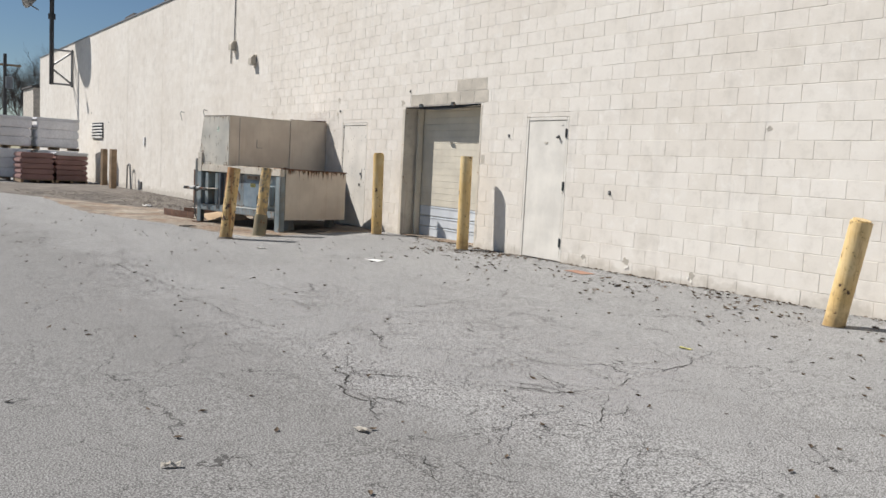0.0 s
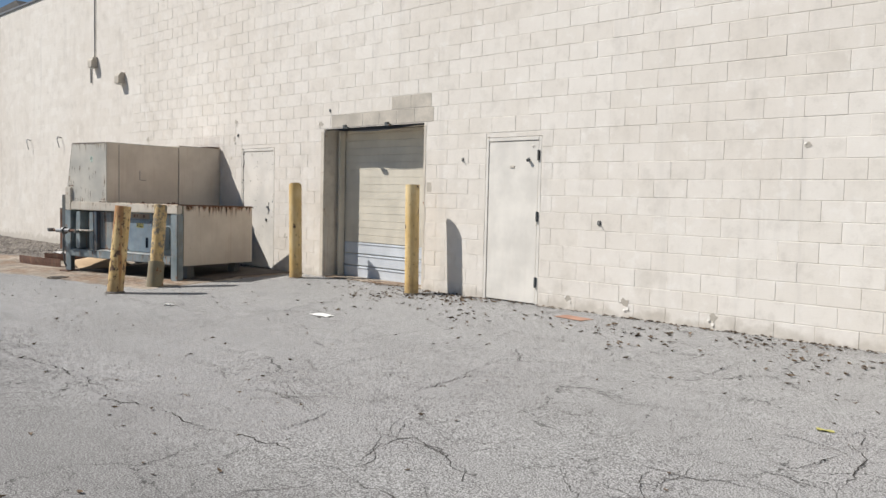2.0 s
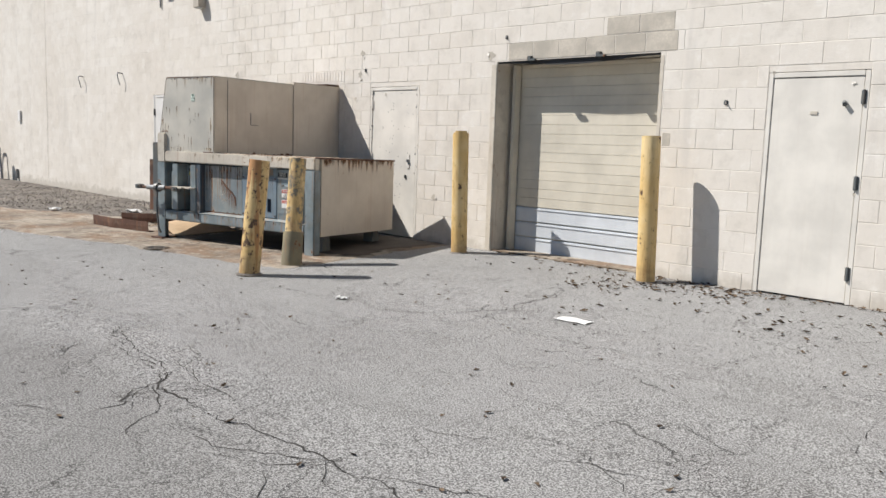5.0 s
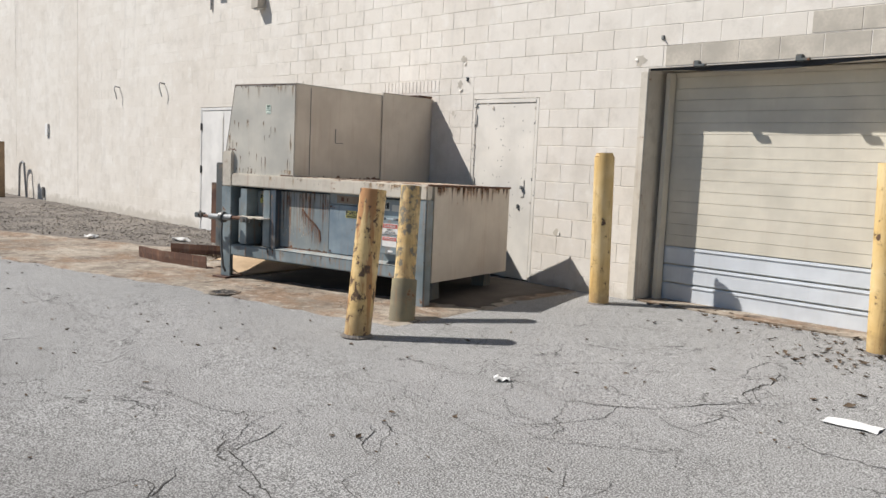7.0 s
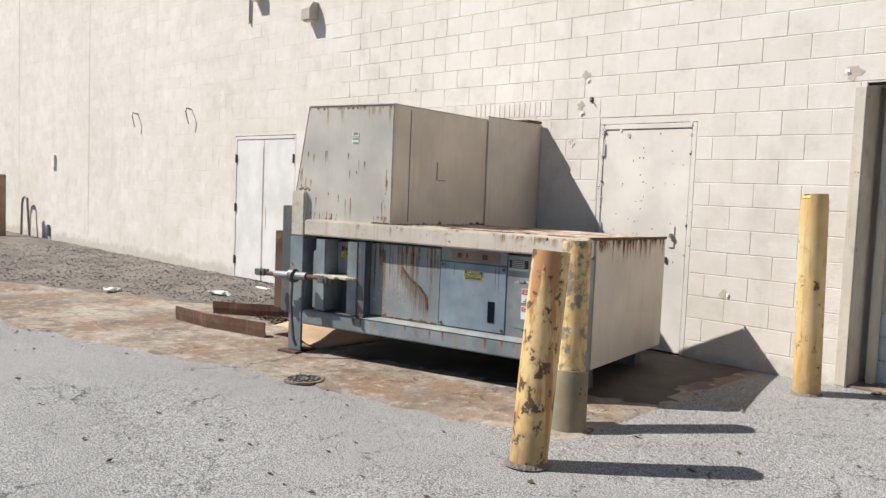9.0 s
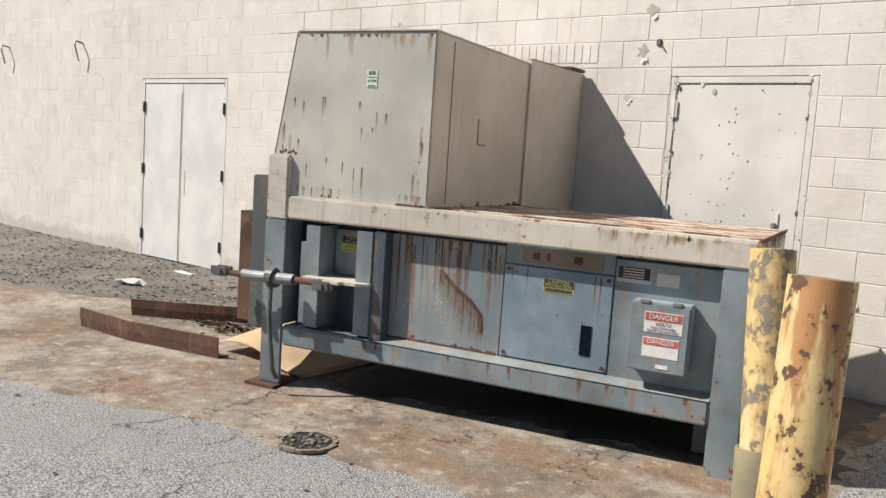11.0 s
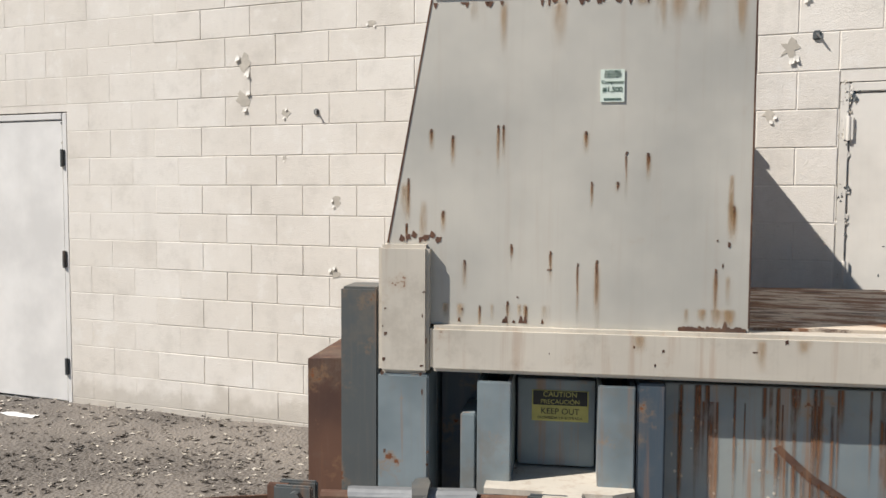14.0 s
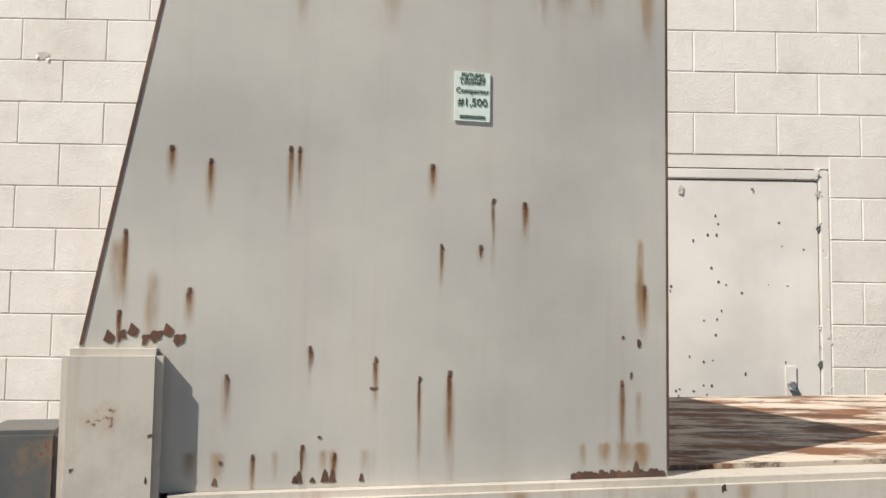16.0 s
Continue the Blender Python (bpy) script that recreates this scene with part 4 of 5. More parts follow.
def rust_crust(parent, along, a0, a1, at, z0, rise, step=0.02):
    """A ragged crust of rust along the foot of a sheet; along x it faces the front, along y it faces the end."""
    b = bmesh.new()
    k = int((a1 - a0) / step)
    for i in range(k):
        u = a0 + i * step
        h0 = rise * (0.45 + 0.9 * abs(noise.noise((u * 9, at, 3)))) * random.uniform(0.7, 1.2)
        h1 = rise * (0.45 + 0.9 * abs(noise.noise((u * 9 + 0.2, at, 3)))) * random.uniform(0.5, 1.1)
        ring = [(u, z0), (u + step, z0), (u + step, z0 + h1), (u + step * 0.5, z0 + max(h0, h1) * 1.15), (u, z0 + h0)]
        prism(ring, "y" if along == "x" else "x", at, at + 0.002, bm=b)
    return kp("rust_crust", b, "rust", "crumbling crust of rust along the lower edge", parent)


rust_crust(rp, "x", 0.84, 1.55, 0.0825, 0.43, 0.035)
tbm = bpy.data.objects["top_beam"]
chips(tbm, 9, 0.2, 2.86, 0.0005, 1.10, 1.225, CHIPS)
for q in range(4):
    rust_run(tbm, 0.2 + 2.6 * random.random(), -0.0003 - 0.00002 * q, 1.222, random.uniform(0.05, 0.13), random.uniform(0.02, 0.06), "bloom")
    rust_run(low, 0.2 + 2.45 * random.random(), -0.0003 - 0.00002 * q, 0.408, random.uniform(0.05, 0.11), random.uniform(0.02, 0.08), "bloom")
for i in range(7):
    rust_run(tbm, random.uniform(1.7, 2.86), -0.0006 - 0.00004 * i, 1.222, random.uniform(0.03, 0.10), random.uniform(0.004, 0.010))
for q in range(14):
    rust_run(tbm, random.uniform(2.15, 2.87), -0.0009 - 0.00002 * q, 1.224, random.uniform(0.04, 0.11), random.uniform(0.03, 0.08), "bloom")
for i in range(11):
    rust_run(low, random.uniform(0.2, 2.7), -0.0006 - 0.00004 * i, 0.408, random.uniform(0.03, 0.11), random.uniform(0.005, 0.022))
chips(low, 14, 0.2, 2.7, 0.0005, 0.29, 0.41, CHIPS)
chips(ad, 6, 1.6, 2.15, 0.0815, 0.46, 0.95, CHIPS)
for i in range(4):
    rust_run(ad, random.uniform(1.58, 2.16), 0.0804 - 0.00004 * i, 0.955, random.uniform(0.05, 0.3), random.uniform(0.003, 0.008))
for q in [o for o in K.children if o.name.startswith(("post", "corner_post"))]:
    xs_ = [v.co.x for v in q.data.vertices]
    zs_ = [v.co.z for v in q.data.vertices]
    chips(q, 6, min(xs_) + 0.005, min(xs_) + 0.03, 0.0005, min(zs_), max(zs_) - 0.02, CHIPS, 0.6)
    chips(q, 5, max(xs_) - 0.03, max(xs_) - 0.005, 0.0005, min(zs_), max(zs_) - 0.02, CHIPS, 0.6)


eb = kp("electrical_box", bx(2.30, 2.60, -0.02, 0.084, 0.52, 0.875, 0.006), "bluedoor", "blue-grey electrical disconnect box with danger labels")
kp("door", bx(2.305, 2.595, -0.030, -0.0205, 0.525, 0.868, 0.004), "blue", parent=eb)
for xx in (2.37, 2.53):
    kp("hinge", bx(xx - 0.025, xx + 0.025, -0.034, -0.005, 0.868, 0.884, 0.003), "steel", parent=eb)
kp("tag", bx(2.45, 2.51, -0.0325, -0.0305, 0.545, 0.565), "white", parent=eb)


def label_plate(x0, x1, y, z0, z1, mat, label, lines, parent, head=None):
    lab = part("warning_label", bx(x0, x1, y - 0.0015, y, z0, z1), M[mat], parent, label)
    if head:
        part("band", bx(x0 + 0.004, x1 - 0.004, y - 0.0028, y - 0.0016, head[0], head[1]), M[head[2]], lab)
    for text, size, zz, m in lines:
        words(text, size, (x0 + x1) / 2, y - 0.0042, zz, M[m], lab)
    return lab


label_plate(2.375, 2.565, -0.0305, 0.725, 0.83, "white", "white danger label with a red oval", [("DANGER", 0.036, 0.805, "white"), ("VOLTS", 0.026, 0.770, "black"), ("TURN OFF POWER", 0.015, 0.750, "black"), ("BEFORE DISCONNECTING", 0.013, 0.735, "black")], eb, (0.785, 0.826, "red"))
label_plate(2.375, 2.555, -0.0305, 0.60, 0.70, "white", "worn white danger label with a faded red oval", [("DANGER", 0.034, 0.678, "white")], eb, (0.66, 0.695, "red"))
label_plate(1.79, 1.965, 0.0805, 0.838, 0.912, "yellow", "yellow and black caution label", [("CAUTION", 0.026, 0.898, "yellow"), ("PRECAUCIÓN", 0.024, 0.877, "yellow")], ad, (0.866, 0.910, "black"))
for i in range(3):
    part("print_bar", bx(1.80, 1.955, 0.0772, 0.0789, 0.845 + i * 0.006, 0.848 + i * 0.006), M["black"], ad)
label_plate(0.43, 0.61, 0.1645, 0.905, 1.005, "yellow", "yellow keep-out label, partly torn", [("CAUTION", 0.024, 0.992, "yellow"), ("PRECAUCIÓN", 0.020, 0.968, "yellow"), ("KEEP OUT", 0.027, 0.937, "black"), ("PROHIBIDA LA ENTRADA", 0.0125, 0.916, "black")], K, (0.957, 1.003, "black"))
lp = label_plate(2.19, 2.365, 0.0845, 0.945, 1.03, "greyplate", "worn black and white instruction label", [], K, (0.965, 1.028, "black"))
for i in range(4):
    kp("print_bar", bx(2.22, 2.33, 0.0800, 0.0815, 0.972 + i * 0.014, 0.978 + i * 0.014), "greyplate", parent=lp)
kp("blank_label", bx(2.395, 2.51, 0.081, 0.0845, 0.945, 1.01, 0.001), "greyplate", "weathered blank label")

# hopper, set back a little behind the corner post
def hp(*a, **k):
    ob = kp(*a, **k)
    ob.location = (0.005, 0.026, 0)
    ob.scale.x = 0.955
    return ob


front = hp("hopper_front", prism([(-0.025, 1.2285), (1.11, 1.2285), (1.11, 2.225), (0.118, 2.225), (-0.025, 1.48)], "y", 0.010, 0.022), "greyplate", "pale grey front sheet of the hopper with rust runs")
hp("hopper_side", bx(1.092, 1.112, 0.0225, 1.52, 1.19, 2.225, 0.003), "hoppercream")
hp("hopper_slope", prism([(-0.025, 1.237), (-0.007, 1.237), (-0.007, 1.48), (0.136, 2.225), (0.118, 2.225), (-0.025, 1.48)], "y", 0.0225, 1.52), "greyplate")
hp("hopper_lid", bx(0.12, 1.115, 0.009, 1.52, 2.226, 2.236, 0.002), "greyplate")
hp("hopper_rim", bx(0.13, 1.113, 0.006, 0.0095, 2.219, 2.227, 0.001), "rust", "thin rusted upper rim")
hp("hopper_edge", prism([(-0.025, 1.48), (-0.019, 1.48), (0.123, 2.222), (0.118, 2.225)], "y", 0.0085, 0.0095), "rust", "dark rusted sloping edge")
hp("hopper_edge", bx(1.108, 1.1135, 0.007, 0.0095, 1.24, 2.22, 0.001), "rust", "rusty corner edge")
hp("seam", bx(1.1125, 1.1145, 0.245, 0.255, 1.25, 2.2), "slate")
hp("seam", bx(1.1125, 1.1165, 1.50, 1.52, 1.25, 2.2), "cream")
hp("latch_cutout", bx(1.1125, 1.1155, 0.66, 0.672, 1.62, 1.78), "slate")
hp("latch_cutout", bx(1.1125, 1.1155, 0.672, 0.80, 1.615, 1.622), "slate")
chute = prism([(1.085, 1.521), (1.205, 2.34), (1.19, 2.60), (0.25, 2.75), (0.20, 2.52), (0.08, 1.521)], "z", 1.17, 2.26)
kp("chute", chute, "hoppercream", "grey sheet chute running into the wall opening")
kp("chute_lip", prism([(1.195, 2.10), (1.225, 2.352), (0.13, 2.56), (0.10, 2.30)], "z", 2.262, 2.285), "rust", "rusted flashing where the chute meets the wall")
kp("chute_rim", prism([(1.088, 1.521), (1.202, 2.30), (1.18, 2.30), (1.065, 1.521)], "z", 2.261, 2.266), "rust")

rust_crust(bpy.data.objects["hopper_side"], "y", 0.28, 1.5, 1.1125, 1.19, 0.05)
rust_crust(front, "x", 0.90, 1.105, 0.0075, 1.229, 0.022, 0.012)
# runs of rust below chips in the paint: x, top, length
RUNS = [(0.19, 1.81, 0.07), (0.12, 1.83, 0.05), (0.335, 1.84, 0.11), (0.352, 1.84, 0.08), (0.61, 1.82, 0.05), (0.735, 1.76, 0.10), (0.80, 1.755, 0.06),
        (0.63, 1.67, 0.07), (0.71, 1.67, 0.03), (0.23, 1.43, 0.07), (0.38, 1.48, 0.06), (0.505, 1.46, 0.07), (0.59, 1.425, 0.15), (0.65, 1.435, 0.17),
        (1.01, 1.415, 0.14), (1.06, 1.60, 0.08), (0.37, 1.305, 0.07), (0.28, 1.29, 0.06), (0.43, 1.29, 0.05), (0.04, 1.54, 0.08), (0.045, 1.68, 0.12), (0.16, 1.58, 0.05)]
for x, zt, ln in RUNS:
    w = random.uniform(0.004, 0.0075)
    rust_run(front, x, 0.0094, zt, ln * 1.1, w * 0.95)
    rust_run(front, x, 0.0096, zt + 0.004, ln * 1.7, w * 3.2, "bloom")
    rust_run(front, x + random.uniform(-0.004, 0.004), 0.0090, zt - 0.01, ln * 0.6, w * 0.6)
    o = new("rust_chip", random.choice(CHIPS))
    o.parent = front
    o.matrix_basis = Matrix.Translation((x, 0.0098, zt - 0.005)) @ pose(0, 0, 0, 0, random.uniform(-30, 30)) @ Matrix.Diagonal((0.7, 1, 1.2, 1))
chips(front, 6, 0.06, 1.1, 0.0098, 1.25, 1.5, CHIPS, 0.8)
for q in range(7):
    o = new("rust_chip", random.choice(CHIPS))
    o.parent = front
    o.matrix_basis = Matrix.Translation((0.025 + 0.02 * q, 0.0098, 1.492 + 0.006 * (q % 3))) @ Matrix.Diagonal((2.0, 1, 2.6, 1))
for q in range(9):
    rust_run(front, random.uniform(0.15, 1.08), 0.0093 - 0.00002 * q, 2.222, random.uniform(0.05, 0.2), random.uniform(0.02, 0.06), "bloom")
for q in range(6):
    rust_run(front, random.choice((random.uniform(0.0, 0.1), 1.05)), 0.0093 - 0.00002 * q, random.uniform(1.4, 1.75), random.uniform(0.1, 0.25), random.uniform(0.012, 0.03), "bloom")
for q in range(16):
    rust_run(front, random.choice((random.uniform(0.15, 0.5), random.uniform(0.92, 1.06))), 0.0091 - 0.00002 * q, 1.30, random.uniform(0.05, 0.07), random.uniform(0.012, 0.03), "bloom")
for i in range(34):
    # ragged rust along the upper and lower rims
    up = i < 26
    x = 0.13 + random.random() * 0.97 if up else random.choice((random.uniform(0.15, 0.5), random.uniform(0.92, 1.10)))
    zt, ln, w = (2.209, random.uniform(0.006, 0.022), random.uniform(0.003, 0.012)) if up else (1.238, -random.uniform(0.008, 0.026), random.uniform(0.003, 0.009))
    b = bmesh.new()
    vs = [b.verts.new((x + dx * w, 0.0088, zt - dz * ln)) for dx, dz in ((-1, 0), (1, 0), (0.4, 0.8), (0, 1), (-0.5, 0.7))]
    b.faces.new(vs if up else vs[::-1])
    kp("rust_fringe", b, "rust", parent=front)

note = part("price_note", bx(0.652, 0.722, 0.0065, 0.0085, 1.905, 2.0, 0.0), M["green"])
note.parent = K
note.location = (-0.025, 0.026, 0)
tagged(note, "pale green price note taped to the hopper")
for t_, s_, z_ in (("FIXTURES", 0.0105, 1.9935), ("FURNITURE", 0.0095, 1.9855), ("& EQUIPMENT", 0.0075, 1.9785), ("Compactor", 0.014, 1.963), ("#1,500", 0.021, 1.941)):
    words(t_, s_, 0.687, 0.0055, z_, M["ink"], note)
for z_ in (1.9105, 1.914):
    part("print_bar", bx(0.662, 0.712, 0.0052, 0.0064, z_, z_ + 0.0015), M["ink"], note)


# ---- clutter on the pad ----
def angle_rail(points, h, label):
    b = bmesh.new()
    n = 16
    cols = []
    for i in range(n + 1):
        u = i / n * (len(points) - 1)
        k = min(int(u), len(points) - 2)
        x = points[k][0] + (points[k + 1][0] - points[k][0]) * (u - k)
        y = points[k][1] + (points[k + 1][1] - points[k][1]) * (u - k)
        z = ground_z(x, y) + 0.012
        wob = 0.006 * noise.noise((x * 3, y * 3, 0))
        cols.append([b.verts.new(p) for p in ((x, y + 0.10, z + 0.004), (x, y + 0.01, z), (x, y + wob, z + h * 0.5), (x, y + wob * 2, z + h * (1 + 0.05 * noise.noise((x * 5, 0, 0)))))])
    for a, c in zip(cols, cols[1:]):
        for k in range(3):
            b.faces.new((a[k], c[k], c[k + 1], a[k + 1]))
    ob = part("guide_rail", b, M["rust"])
    ob.modifiers.new("thickness", "SOLIDIFY").thickness = 0.010
    tagged(ob, label, "rail", "rusted rails on the pad")


angle_rail([(-9.56, -2.66), (-8.92, -2.64), (-8.08, -2.46)], 0.15, "long rusted angle-iron rail lying on the concrete")
angle_rail([(-9.64, -2.17), (-9.12, -1.91), (-8.3, -1.45)], 0.14, "rusted angle-iron rail lying in the dirt")

b = bmesh.new()
N = 12
rows_ = []
for i in range(N + 1):
    row = []
    for j in range(7):
        u, w = i / N, j / 6
        x, y = -8.25 + 0.95 * u + 0.10 * w, -2.33 - 0.03 * u + 0.85 * w
        z = ground_z(x, y) + 0.03 + 0.10 * max(0, math.sin(u * 3.4 + 0.5)) * (1 - w * 0.6) + 0.16 * w * (1 - u)
        row.append(b.verts.new((x, y, z)))
    rows_.append(row)
for i in range(N):
    for j in range(6):
        b.faces.new((rows_[i][j], rows_[i + 1][j], rows_[i + 1][j + 1], rows_[i][j + 1]))
ob = part("cardboard_sheet", b, M["card"], smooth=True)
m = ob.modifiers.new("thickness", "SOLIDIFY")
m.thickness = 0.006
tagged(ob, "curled tan cardboard sheet pushed under the compactor", "cardboard")

# broken drain hole; a flat black disc paints the shade of its depth
dr = empty("drain_hole", pose(-6.46, -3.10, ground_z(-6.46, -3.10) + 0.016), "small round broken drain hole, painted as a dark disc, full of debris", "drain")
c = bmesh.new()
bmesh.ops.create_cone(c, cap_ends=True, segments=24, radius1=0.15, radius2=0.145, depth=0.004)
part("cap", c, M["dark"], dr)
c = bmesh.new()
for i in range(26):
    a0, a1 = i / 26 * math.tau, (i + 1) / 26 * math.tau
    ri, ro = 0.132 + 0.01 * noise.noise((i, 0, 0)), 0.158 + 0.02 * noise.noise((i * 0.7, 3, 0))
    q = [(ri * math.cos(a0), ri * math.sin(a0)), (ro * math.cos(a0), ro * math.sin(a0)), (ro * math.cos(a1), ro * math.sin(a1)), (ri * math.cos(a1), ri * math.sin(a1))]
    prism(q, "z", -0.01, 0.005 + 0.002 * (i % 3), bm=c)
part("rim", c, M["concrete"], dr)
c = bmesh.new()
for i in range(46):
    q, r = random.uniform(0, math.tau), 0.12 * random.random() ** 0.6
    x, y, k = r * math.cos(q), r * math.sin(q) - 0.02, random.uniform(0.006, 0.016)
    bx(x - k, x + k, y - k * 0.7, y + k * 0.7, 0.002, 0.004 + k * 0.6, 0.002, bm=c)
part("debris", c, M["dirt"], dr)


def scatter(name, count, place, size, mats, label, category):
    """Dry leaves and crumbs: many small curled scraps in one mesh."""
    verts, faces = [], []
    k = 0
    while k < count:
        p = place()
        if p is None:
            continue
        x, y, lift = p
        s = size * random.uniform(0.4, 1.3)
        a = random.uniform(0, math.tau)
        ca, sa = math.cos(a), math.sin(a)
        z = ground_z(x, y) + lift + 0.012 * noise.noise((x * 0.5, y * 0.6, 3))
        n0 = len(verts)
        for du, dv, dz in ((-1, 0, random.uniform(0.0, .5)), (-0.2, 0.5, random.uniform(.1, .6)), (1, 0.1, random.uniform(0, .7)), (0.1, -0.5, random.uniform(.1, .6)), (0.1, 0.0, 0.05)):
            verts.append((x + s * (du * ca - dv * sa), y + s * (du * sa + dv * ca), z + s * dz))
        faces += [(n0, n0 + 4, n0 + 1), (n0 + 1, n0 + 4, n0 + 2), (n0 + 2, n0 + 4, n0 + 3), (n0 + 3, n0 + 4, n0)]
        k += 1
    me = bpy.data.meshes.new(name)
    me.from_pydata(verts, [], faces)
    me.materials.append(mats)
    tagged(new(name, me), label, category, kind="stuff")


def by_wall():
    x = random.uniform(-1.5, 9)
    y = -abs(random.gauss(0, 0.75)) - 0.05
    if noise.noise((x * 0.8, y * 1.6, 2)) + 0.25 < random.random() * 0.75 or y < -3:
        return None
    return x, y, 0.003


def at_door():
    return (random.uniform(-3.3, -1.2), random.uniform(-0.25, 0.2), 0.01) if random.random() < 0.5 else (random.gauss(-0.9, 0.7), -abs(random.gauss(0.6, 0.3)), 0.003)


def on_yard():
    x, y = random.uniform(-12, 10), random.uniform(-9, -0.6)
    return (x, y, 0.002) if random.random() < 0.25 + 0.5 * noise.noise((x, y, 0)) else None


def on_dirt():
    x, y = -8.2 - 11.8 * random.random() ** 1.5, random.uniform(-4.5, -0.05)
    return (x, y, 0.03) if dirt_inside(x, y) > 0.05 + 0.3 * noise.noise((x * 1.3, y * 1.3, 8)) ** 2 and random.random() < 0.75 + 0.8 * noise.noise((x * 1.7, y * 1.7, 2)) else None


def in_rails():
    return random.gauss(-8.75, 0.25), random.gauss(-1.82, 0.10), 0.02


def wall_foot():
    x = random.uniform(-1.1, 10)
    return (x, -abs(random.gauss(0.03, 0.05)) - 0.02, 0.004) if noise.noise((x * 1.2, 4, 2)) > -0.35 else None


random.seed(5)
scatter("leaf_litter", 420, wall_foot, 0.026, M["leaf"], "line of dark leaf crumbs at the foot of the wall", "leaves")
scatter("leaf_litter", 620, by_wall, 0.034, M["leaf"], "dry brown leaves blown against the foot of the wall", "leaves")
scatter("leaf_litter", 170, at_door, 0.032, M["leaf"], "dry leaves gathered at the loading door", "leaves")
scatter("leaf_litter", 620, on_yard, 0.024, M["leaf"], "scattered dry leaves and twigs on the asphalt", "leaves")
scatter("leaf_litter", 160, in_rails, 0.04, M["leaf"], "heap of dry leaves between the rusted rails", "leaves")
scatter("gravel", 3600, on_dirt, 0.024, M["dirt"], "loose gravel crumbs in the dirt", "gravel")
scatter("pale_gravel", 2600, on_dirt, 0.019, M["lintel"], "pale stone chips in the dirt", "gravel")


def litter(name, x, y, sx, sy, rz, mat, label, category, crumple=0.012, lift=0.004):
    b = bmesh.new()
    g = [[b.verts.new((sx * (i / 4 - 0.5) * (1 + 0.1 * random.random()), sy * (j / 3 - 0.5) * (1 + 0.2 * random.random()), lift + crumple * random.random())) for j in range(4)] for i in range(5)]
    for i in range(4):
        for j in range(3):
            b.faces.new((g[i][j], g[i + 1][j], g[i + 1][j + 1], g[i][j + 1]))
    ob = part(name, b, M[mat])
    ob.matrix_world = pose(x, y, ground_z(x, y) + 0.012 * noise.noise((x * 0.5, y * 0.6, 3)), 0, 0, rz)
    ob.modifiers.new("thickness", "SOLIDIFY").thickness = 0.002
    tagged(ob, label, category, "litter")


litter("paper_scrap", -0.45, -2.32, 0.30, 0.13, 5, "white", "flat torn white paper on the asphalt", "paper")
litter("paper_scrap", -2.41, -3.25, 0.10, 0.08, 50, "white", "small crumpled white paper on the asphalt", "paper", 0.03)
litter("wrapper", 5.50, -2.80, 0.10, 0.05, 20, "yellow", "small yellow wrapper on the asphalt", "wrapper")
litter("plastic_scrap", -10.9, -1.4, 0.26, 0.14, 30, "white", "crumpled white plastic scrap in the dirt", "litter", 0.07, 0.03)
litter("plastic_scrap", -11.9, -2.4, 0.2, 0.10, 80, "white", "white plastic scrap at the edge of the dirt", "litter", 0.06, 0.03)
litter("plastic_scrap", -11.3, -0.5, 0.30, 0.06, 0, "white", "thin white strip lying by the double doors", "litter", 0.02, 0.03)
litter("chalk_stain", 1.85, -0.50, 0.40, 0.20, -8, "orange", "orange dust stain on the asphalt by the wall", "stain", 0.003, 0.004)
litter("twig_clump", 6.22, -6.28, 0.08, 0.04, 20, "lintel", "pale crushed leaf on the asphalt", "litter", 0.03)
litter("twig_clump", 6.3, -7.3, 0.08, 0.025, 70, "lintel", "pale dry leaf on the asphalt", "litter", 0.03)


# ---- far end: posts, pallets, dish, trees ----
for x, y, h in ((-25.3, -0.40, 1.45), (-22.5, -0.72, 1.45)):
    c = bx(-0.10, 0.10, -0.10, 0.10, -0.05, h, 0.012)
    ob = part("timber_post", c, M["timber"])
    ob.matrix_world = pose(x, y, ground_z(x, y) + 0.02, 0, 0, 12)
    tagged(ob, "short brown timber guard post near the wall", "post", "timber guard posts")
c = bmesh.new()
arch = [(-0.45, 0)] + [(-0.38 + 0.0 * k, 0.9) for k in range(1)] + [(-0.30, 1.05), (-0.1, 1.1), (0.05, 1.05), (0.25, 0)]
for (xa, za), (xb, zb) in zip(arch, arch[1:]):
    rod((xa, 0, za), (xb, 0, zb), 0.035, seg=8, bm=c)
ob = part("pipe_hoop", c, M["galv"])
ob.matrix_world = pose(-22.45, -0.14, -0.10) @ Matrix.Scale(0.85, 4)
tagged(ob, "bent grey pipe hoop beside the timber post", "pipe")
c = bx(-0.07, 0.07, -0.08, 0.0, 0, 0.38, 0.02)
ob = part("wall_standpipe", c, M["galv"])
ob.matrix_world = pose(-21.3, -0.003, -0.03) @ Matrix.Scale(0.7, 4)
tagged(ob, "stubby grey standpipe at the foot of the wall", "pipe")


